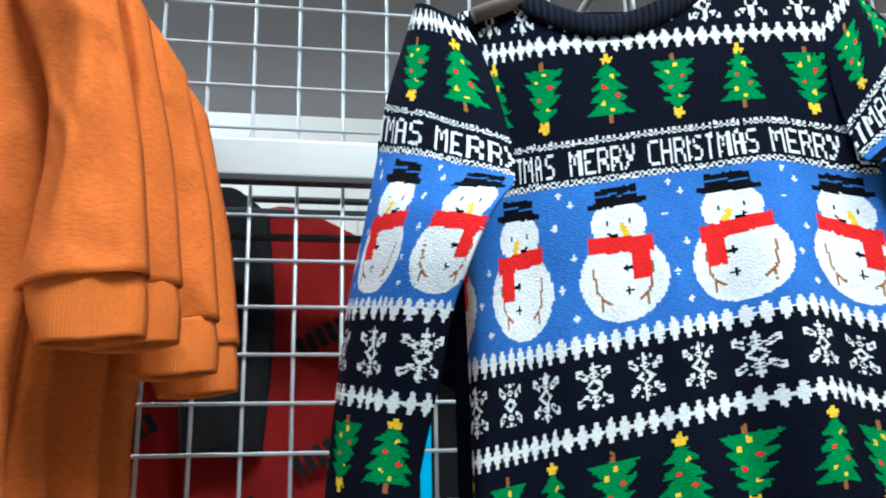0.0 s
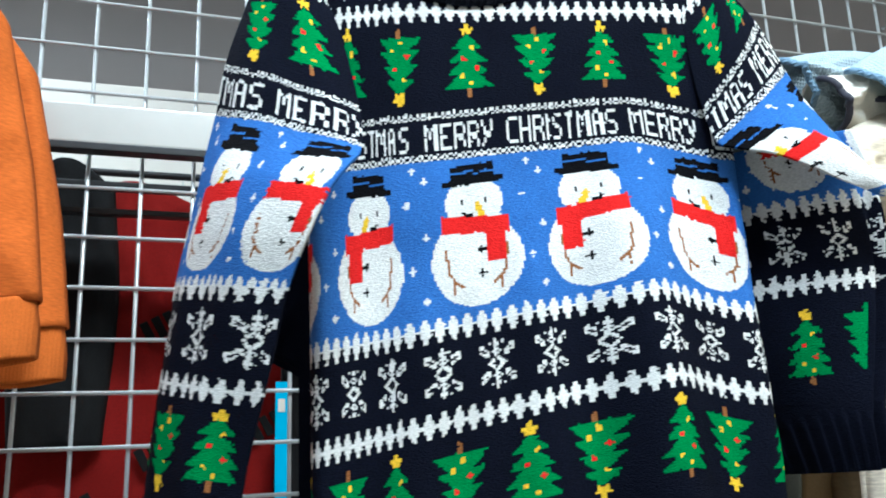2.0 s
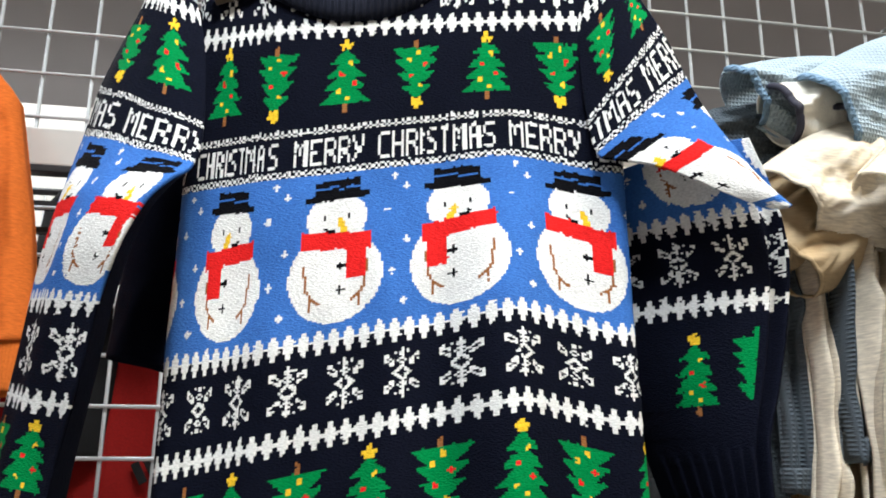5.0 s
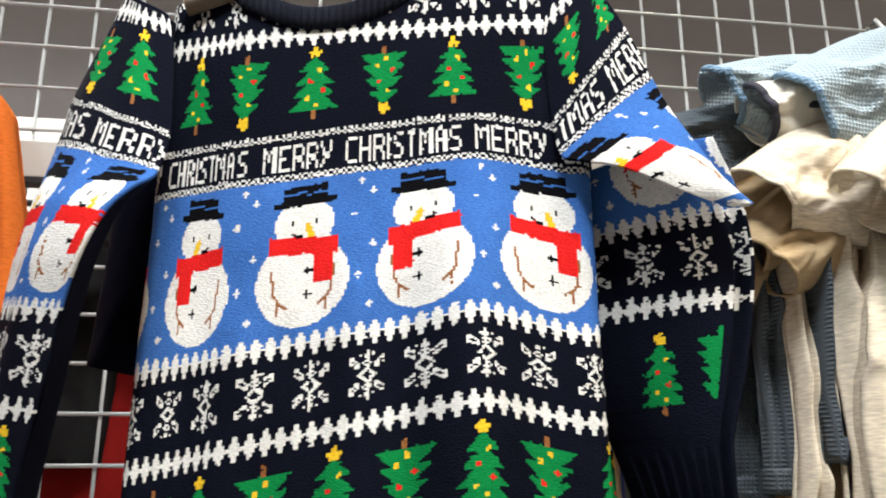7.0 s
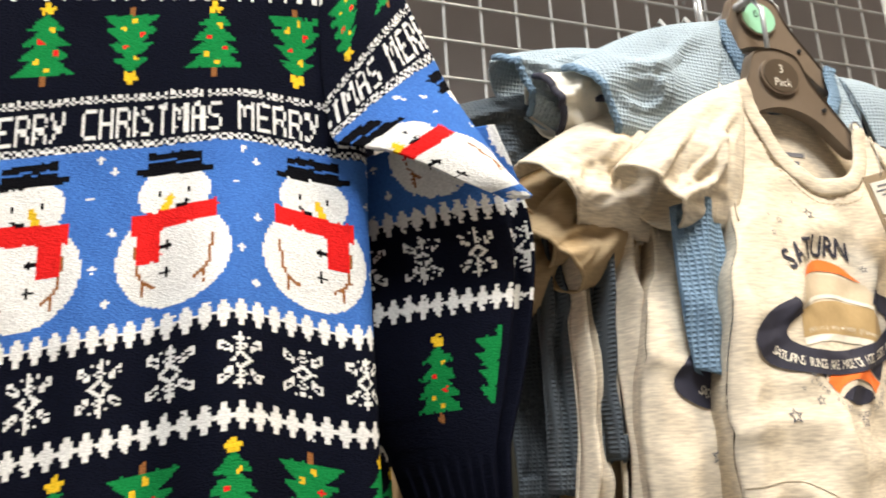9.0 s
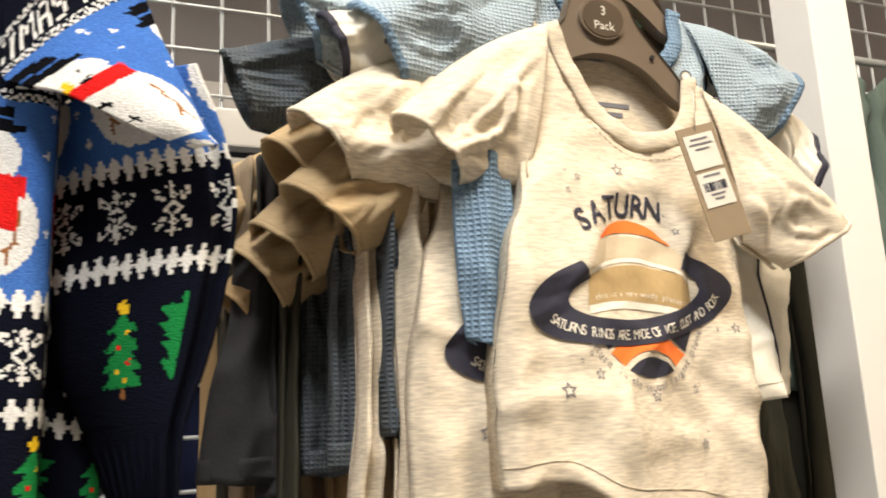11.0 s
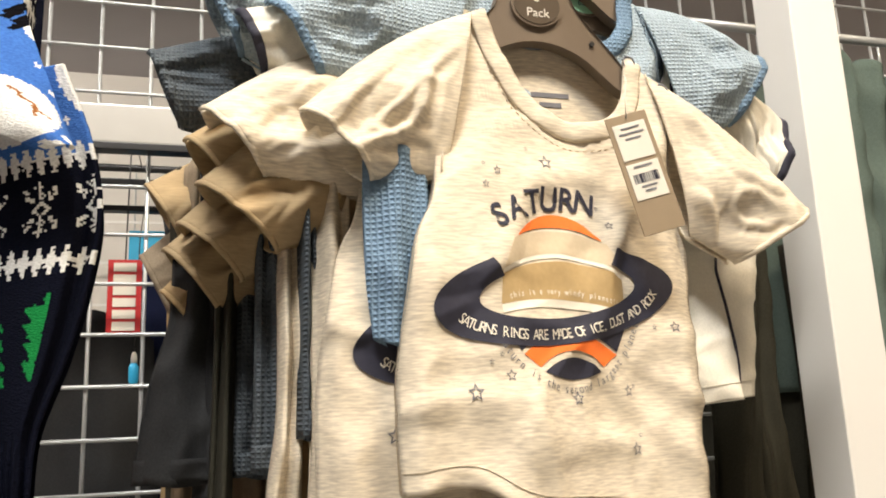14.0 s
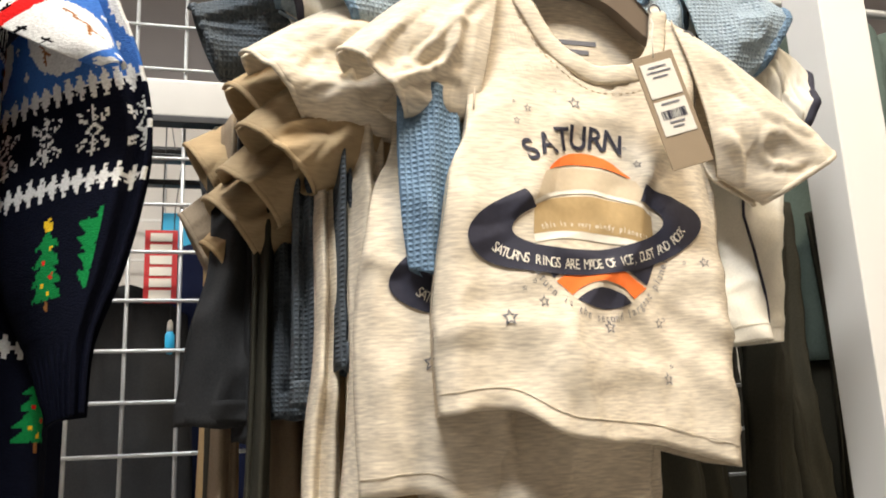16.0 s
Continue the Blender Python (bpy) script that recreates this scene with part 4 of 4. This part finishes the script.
rack_shirt("pale blue waffle-knit baby shirt on a taupe hanger", PALE_WAFFLE, 0.018, 0.070, -0.362, 4.0, (0.692, 1.674), (0.727, 1.618), (0.175, -0.070, 0.145, -0.125), hem=(-0.30, -0.31), cuff=WAFFLE, neck=WAFFLE, badge=MINT, text=(("0-3", 0.012, 0.009),), width=1.1, fold=0.012)
rack_shirt("grey ribbed baby shirt behind the waffle one", SLATE_RIB, -0.020, 0.030, -0.300, 5.0, (0.618, 1.660), (0.640, 1.608), (0.150, -0.08, 0.130, -0.13), hem=(-0.33, -0.33), cuff=SLATE_RIB, width=1.1)
rack_shirt("light blue waffle-knit baby shirt in the rack", PALE_WAFFLE, -0.010, 0.046, -0.330, 11.0, (0.652, 1.693), (0.678, 1.650), (0.160, -0.06, 0.140, -0.12), hem=(-0.33, -0.33), cuff=WAFFLE, width=1.1)
rack_shirt("sand-coloured crumpled baby shirt in the rack", SAND, -0.030, 0.000, -0.290, 6.0, (0.638, 1.542), (0.681, 1.504), (0.150, -0.09, 0.130, -0.15), hem=(-0.34, -0.34), fold=0.020)
rack_shirt("sand-coloured crumpled baby shirt hanging low in the rack", SAND, -0.030, -0.010, -0.252, 15.0, (0.628, 1.532), (0.668, 1.486), (0.150, -0.09, 0.130, -0.15), hem=(-0.34, -0.34), fold=0.024)
rack_shirt("sand-coloured crumpled baby shirt behind the oatmeal one", SAND, -0.026, 0.006, -0.318, 16.0, (0.642, 1.592), (0.690, 1.536), (0.150, -0.09, 0.130, -0.15), hem=(-0.34, -0.34), fold=0.024)
rack_shirt("cream baby shirt with dark trim in the rack", CREAM, -0.020, 0.030, -0.346, 12.0, (0.674, 1.672), (0.692, 1.629), (0.150, -0.09, 0.130, -0.15), hem=(-0.34, -0.34), cuff=INK, fold=0.010)
rack_shirt("sand-coloured crumpled baby shirt under the oatmeal one", SAND, -0.030, -0.012, -0.340, 13.0, (0.650, 1.556), (0.700, 1.514), (0.150, -0.09, 0.130, -0.15), hem=(-0.33, -0.33), fold=0.018)
rack_shirt("sand-coloured baby shirt deeper in the rack", SAND, -0.050, 0.000, -0.180, 14.0, (0.610, 1.600), (0.644, 1.545), (0.150, -0.09, 0.130, -0.15), hem=(-0.35, -0.35), fold=0.018)
rack_shirt("tan crumpled baby shirt in the rack", TAN, -0.050, -0.020, -0.215, 7.0, (0.626, 1.508), (0.658, 1.470), (0.150, -0.09, 0.130, -0.15), hem=(-0.36, -0.36), fold=0.020)
rack_shirt("mushroom brown baby shirt in the rack", MUSHROOM, -0.070, -0.020, -0.150, 8.0, (0.606, 1.548), (0.640, 1.480), (0.150, -0.09, 0.130, -0.15), hem=(-0.40, -0.40), fold=0.020)
rack_shirt("charcoal baby shirt close to the grid", CHARCOAL, -0.075, 0.005, -0.100, 9.0, (0.618, 1.620), (0.630, 1.545), (0.150, -0.09, 0.130, -0.15), hem=(-0.42, -0.42), fold=0.014)

# loose sleeves and legs of the layered sets hanging below the tops


def hanging(name, label, category, group, material, x0, x1, z0, z1, y, seed, flare=0.0, bulge=0.012, cuff=None, skew=0.0):
    t = thing(name, label, category, group)
    xm = (x0 + x1) / 2
    rn = random.Random(seed)
    w = 0.16 * (x1 - x0) if flare >= 0 else 0.003
    za, zb = z0 + (z1 - z0) * rn.uniform(0.3, 0.45), z0 + (z1 - z0) * rn.uniform(0.6, 0.8)
    drape("cloth", material, t, [(x0, z0), (xm, z0 + 0.004), (x1, z0)], [(x0 - flare + skew, z1), (xm + skew, z1 - 0.005), (x1 + flare + skew, z1 + 0.004)],
          [(x0, z0), (x0 + rn.uniform(-w, w), za), (x0 + skew * 0.6 + rn.uniform(-w, w), zb), (x0 - flare + skew, z1)],
          [(x1, z0), (x1 + rn.uniform(-w, w), za), (x1 + skew * 0.6 + rn.uniform(-w, w), zb), (x1 + flare + skew, z1 + 0.004)], y, bulge, 0.009 if flare >= 0 else 0.005, seed, 24, 36)
    if flare < 0:
        return t
    e = 0.014
    drape("hem", cuff or material, t, [(x0 - flare * 0.9 + skew, z1 + e), (x1 + flare * 0.9 + skew, z1 + e)], [(x0 - flare + skew, z1 - 0.003), (x1 + flare + skew, z1)],
          [(x0 - flare * 0.9 + skew, z1 + e), (x0 - flare + skew, z1 - 0.003)], [(x1 + flare * 0.9 + skew, z1 + e), (x1 + flare + skew, z1)], y, bulge + 0.0035, 0.004, seed, 24, 4)
    return t


hanging("trouser_leg", "blue waffle-knit sleeve hanging between the tops", "baby sleeve", "", WAFFLE, 0.746, 0.784, 1.562, 1.452, -0.398, 3, -0.004, 0.006)
hanging("baby_trousers", "charcoal baby trousers hanging by the grid", "trousers", "baby trousers", CHARCOAL, 0.634, 0.690, 1.54, 1.372, -0.236, 4, 0.010, 0.012, None, -0.014)
hanging("baby_trousers", "brown baby trousers hanging in the rack", "trousers", "baby trousers", MUSHROOM, 0.660, 0.700, 1.60, 1.20, -0.185, 5, 0.004, 0.014)
hanging("baby_trousers", "slate ribbed baby trousers hanging in the rack", "trousers", "baby trousers", SLATE_RIB, 0.680, 0.715, 1.60, 1.375, -0.255, 6, 0.003, 0.012)
# legs deeper in the rack: shade is put into their darker cloth colours
for k, (x0, x1, y, cl, z1, word) in enumerate(((0.722, 0.744, -0.352, OAT, 1.28, "oatmeal"), (0.712, 0.724, -0.340, SLATE_RIB, 1.40, "slate ribbed"), (0.699, 0.717, -0.326, OAT, 1.20, "oatmeal"),
                                            (0.686, 0.705, -0.306, SLATE_RIB, 1.38, "slate ribbed"), (0.664, 0.680, -0.262, OLIVE, 1.20, "dark olive"), (0.652, 0.669, -0.232, CHARCOAL, 1.36, "charcoal"),
                                            (0.640, 0.657, -0.205, MUSHROOM, 1.20, "mushroom brown"), (0.628, 0.646, -0.172, OLIVE, 1.28, "dark olive"))):
    hanging("baby_trousers", word + " baby trouser leg hanging in the rack", "trousers", "baby trousers", cl, x0, x1, 1.61, z1, y, 60 + k, 0.004, 0.013, None, (-0.010, 0.004, -0.006, 0.005, -0.012, 0.003, -0.008, 0.006)[k])
hanging("baby_trousers", "pale grey baby trousers below the front top", "trousers", "baby trousers", OAT, 0.775, 0.930, 1.40, 1.16, -0.372, 9, 0.006, 0.016)
hanging("baby_trousers", "mushroom brown baby trousers in the rack", "trousers", "baby trousers", TAN, 0.625, 0.655, 1.58, 1.15, -0.080, 10, 0.003, 0.012)
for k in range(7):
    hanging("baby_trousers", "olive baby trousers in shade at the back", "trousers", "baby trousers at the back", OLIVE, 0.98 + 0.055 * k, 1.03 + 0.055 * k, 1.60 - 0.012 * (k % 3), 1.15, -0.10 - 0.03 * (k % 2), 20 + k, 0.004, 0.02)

# ---- orange sweatshirts ----


def sweatshirt(label, y, dx, dz, seed):
    t = thing("sweatshirt", label, "sweatshirt", "orange sweatshirts")
    s = lambda pts: shift(pts, dx, dz)
    drape("body", ORANGE, t, s([(-0.30, 1.80), (-0.12, 1.815), (-0.015, 1.770)]), s([(-0.31, 1.20), (-0.15, 1.19), (-0.03, 1.20)]),
          s([(-0.30, 1.80), (-0.32, 1.5), (-0.31, 1.20)]), s([(-0.015, 1.770), (-0.016, 1.640), (-0.040, 1.565), (-0.05, 1.40), (-0.03, 1.20)]), y + 0.035, 0.03, 0.006, seed, 40, 50)
    drape("sleeve", ORANGE, t, s([(-0.085, 1.795), (-0.030, 1.797), (0.010, 1.752)]), s([(-0.040, 1.512), (0.005, 1.517), (0.050, 1.523)]),
          s([(-0.085, 1.795), (-0.030, 1.66), (-0.032, 1.565), (-0.040, 1.512)]), s([(0.010, 1.752), (0.021, 1.70), (0.038, 1.62), (0.050, 1.523)]), y - 0.012, 0.028, 0.006, seed + 2, 36, 44)
    drape("cuff", ORANGE_RIB, t, s([(-0.034, 1.517), (0.005, 1.519), (0.046, 1.526)]), s([(-0.021, 1.473), (0.012, 1.474), (0.050, 1.479)]),
          s([(-0.034, 1.517), (-0.029, 1.495), (-0.021, 1.473)]), s([(0.046, 1.526), (0.050, 1.50), (0.050, 1.479)]), y - 0.014, 0.026, 0.002, seed + 3, 30, 14)
    part("hanger_hook", tube([(-0.13 + dx, y, 1.81 + dz), (-0.13 + dx, y, 1.842), (-0.13 + dx, y + 0.006, 1.852)], 0.002, 8), CHROME, t)
    return t


sweatshirt("bright orange fleece sweatshirt with ribbed cuffs", -0.262, 0.0, 0.0, 1)
sweatshirt("orange fleece sweatshirt hanging second on the arm", -0.215, 0.016, 0.003, 4)
sweatshirt("orange fleece sweatshirt hanging third on the arm", -0.140, 0.038, -0.012, 7)
sweatshirt("orange fleece sweatshirt hanging by the grid", -0.065, 0.050, -0.022, 9)

# ---- white post and the next rack ----
post = thing("post", "white lacquered square upright post of the rack", "post", at=(1.130, -0.33, 0))
part("upright", block((0, 0, 0), (0.048, 0.045, 2.6), 0.0015), POST_WHITE, post)
part("foot", block((-0.02, -0.02, 0), (0.068, 0.065, 0.012), 0.002), POST_WHITE, post)
for k in range(8):
    x = 1.30 + 0.062 * k
    g = thing("green_jacket", "sage green cotton jacket hanging side on", "jacket", "green jackets")
    drape("body", SAGE, g, [(x - 0.02, 1.80), (x + 0.015, 1.825), (x + 0.05, 1.80)], [(x - 0.03, 1.42), (x + 0.06, 1.42)], [(x - 0.02, 1.80), (x - 0.035, 1.6), (x - 0.03, 1.42)], [(x + 0.05, 1.80), (x + 0.06, 1.6), (x + 0.06, 1.42)], -0.06 - 0.02 * (k % 2), 0.035, 0.010, 30 + k, 26, 34)
    part("hanger_hook", tube([(x + 0.015, -0.06, 1.82), (x + 0.015, -0.06, 1.86), (x + 0.015, -0.045, 1.875)], 0.002, 8), CHROME, g)
    b = thing("olive_trousers", "dark olive trousers hanging under the jackets", "trousers", "olive trousers")
    drape("leg", OLIVE, b, [(x - 0.02, 1.43), (x + 0.05, 1.43)], [(x - 0.02, 0.95), (x + 0.05, 0.95)], [(x - 0.02, 1.43), (x - 0.026, 1.2), (x - 0.02, 0.95)], [(x + 0.05, 1.43), (x + 0.055, 1.2), (x + 0.05, 0.95)], -0.05, 0.03, 0.008, 50 + k, 20, 30)
rod = thing("hanging_rod", "chrome rod carrying the green jackets", "rail")
part("rod", tube([(1.175, -0.06, 1.868), (2.15, -0.06, 1.868)], 0.006, 10), CHROME, rod)
part("bracket", block((1.205, -0.065, 1.862), (1.211, -0.001, 1.874), 0.001), CHROME, rod)

# ---- goods on the far side of the grid ----


def far_top(label, material, x0, x1, z0, z1, y, seed, prints=0):
    t = thing("hanging_shirt", label, "shirt", "shirts behind the grid")
    xm = (x0 + x1) / 2
    drape("body", material, t, [(x0, z0 - 0.03), (xm, z0), (x1, z0 - 0.035)], [(x0, z1), (x1, z1)], [(x0, z0 - 0.03), (x0 - 0.01, (z0 + z1) / 2), (x0, z1)], [(x1, z0 - 0.035), (x1 + 0.01, (z0 + z1) / 2), (x1, z1)], y, 0.02, 0.008, seed, 26, 34)
    random.seed(seed)
    for k in range(prints):
        cx, cz = x0 + (x1 - x0) * (0.25 + 0.5 * (k % 2)), z0 - 0.10 - 0.072 * k
        a = radians(28)
        for i in range(5):
            px, pz = cx + (i - 2) * 0.014 * math.cos(a), cz + (i - 2) * 0.014 * math.sin(a)
            bm = block((-0.005, -0.002, -0.013), (0.005, 0.0, 0.013), 0.001)
            bmesh.ops.rotate(bm, verts=bm.verts, cent=(0, 0, 0), matrix=Matrix.Rotation(-a, 3, "Y"))
            bmesh.ops.translate(bm, verts=bm.verts, vec=(px, y - 0.031, pz))
            part("print_bar", bm, BLACK_CLOTH, t)
    return t


far_top("red cotton shirt with black printed bars behind the grid", RED_CLOTH, 0.03, 0.235, 1.715, 1.15, 0.20, 3, 6)
far_top("red cotton shirt with dark prints on a rail", RED_CLOTH, -0.25, 0.02, 1.60, 1.10, 0.24, 4, 5)
far_top("black cotton shirt between the red ones", BLACK_CLOTH, 0.02, 0.115, 1.73, 1.40, 0.165, 5)
far_top("red cotton shirt deeper behind the grid", RED_CLOTH, 0.18, 0.36, 1.60, 1.10, 0.26, 6, 4)
far_top("black cotton shirt behind the grid", BLACK_CLOTH, 0.32, 0.47, 1.52, 1.05, 0.22, 7)
far_top("dark charcoal shirt behind the grid", CHARCOAL, 0.46, 0.60, 1.55, 1.05, 0.20, 8)
far_top("navy cotton shirt behind the grid", NAVY_CLOTH, 0.575, 0.82, 1.635, 1.05, 0.24, 9)
far_top("black cotton shirt behind the baby tops", BLACK_CLOTH, 0.80, 1.10, 1.62, 1.05, 0.26, 10)
far_top("olive cotton shirt behind the baby tops", OLIVE, 1.08, 1.40, 1.62, 1.05, 0.26, 11)
carrier = thing("goods_rail", "dark rail that carries the shirts behind the grid", "rail")
part("rod", tube([(-0.84, 0.22, 1.738), (2.18, 0.22, 1.738)], 0.005, 8), DARK_METAL, carrier)
for x in (-0.84, 2.18):
    part("bracket", block((x - 0.004, 0.0, 1.728), (x + 0.004, 0.23, 1.748)), DARK_METAL, carrier)
card = thing("cyan_card", "bright cyan cardboard panel behind the grid", "card")
part("panel", block((0.560, 0.30, 1.20), (0.665, 0.304, 1.675), 0.001), CYAN, card)
tag2 = thing("red_swing_tag", "red hang tag with white printed bars", "tag", at=(0.579, 0.03, 1.542))
part("card", block((-0.0165, -0.001, -0.039), (0.0165, 0.001, 0.039), 0.0004), plain("red_card", (0.45, 0.012, 0.015), rough=0.5), tag2)
for k in range(6):
    part("print_bar", block((-0.011, -0.002, 0.0265 - 0.0122 * k), (0.011, -0.0012, 0.0355 - 0.0122 * k)), PAPER, tag2)
part("cord", tube([(0, 0, 0.039), (0, 0.01, 0.10), (0, 0.03, 0.196), (0, 0.19, 0.196)], 0.0008, 5), DARK_METAL, tag2)
# lit far rack with pale grid seen between the shirts
far = thing("far_grid_rack", "pale wire rack against the lit back wall", "display rack", at=(0, 1.2, 0))
part("back_board", block((-2.0, 0.05, 0), (3.0, 0.08, 2.30), 0.002), plain("pale_board", (0.72, 0.69, 0.64), rough=0.7, grain=10), far)
for k in range(-14, 24):
    w = piece("upright_wire", up, far)
    w.location = (k * 0.1, 0.0, -0.30)
for k in range(12, 20):
    part("cross_wire", block((-2.0, -0.004, k * 0.1), (3.0, 0.0, k * 0.1 + 0.006)), POST_WHITE, far)
ticket = thing("cyan_ticket", "narrow bright cyan card strip behind the grid", "card", at=(0.311, 0.15, 1.47))
part("card", block((-0.007, -0.001, -0.14), (0.007, 0.001, 0.0), 0.0004), CYAN, ticket)
part("mark", block((-0.004, -0.002, -0.035), (0.004, -0.0012, -0.02)), PAPER, ticket)
part("cord", tube([(0, 0, 0), (0, 0.03, 0.15), (0, 0.07, 0.268)], 0.0008, 5), DARK_METAL, ticket)
clip = thing("size_clip", "small cyan and white plastic clip hanging behind the grid", "clip", at=(0.589, 0.05, 1.466))
part("body", tube([(0, 0, -0.014), (0, 0, -0.008), (0, 0, 0.006), (0, 0, 0.010)], [0.0025, 0.0050, 0.0050, 0.0030], 12), CYAN, clip)
part("cap", tube([(0, 0, 0.0102), (0, 0, 0.018), (0, 0, 0.022)], [0.0032, 0.0030, 0.0015], 12), PAPER, clip, "white plastic cap")
part("cord", tube([(0, 0, 0.022), (0, 0.03, 0.15), (0, 0.17, 0.272)], 0.0007, 5), DARK_METAL, clip)
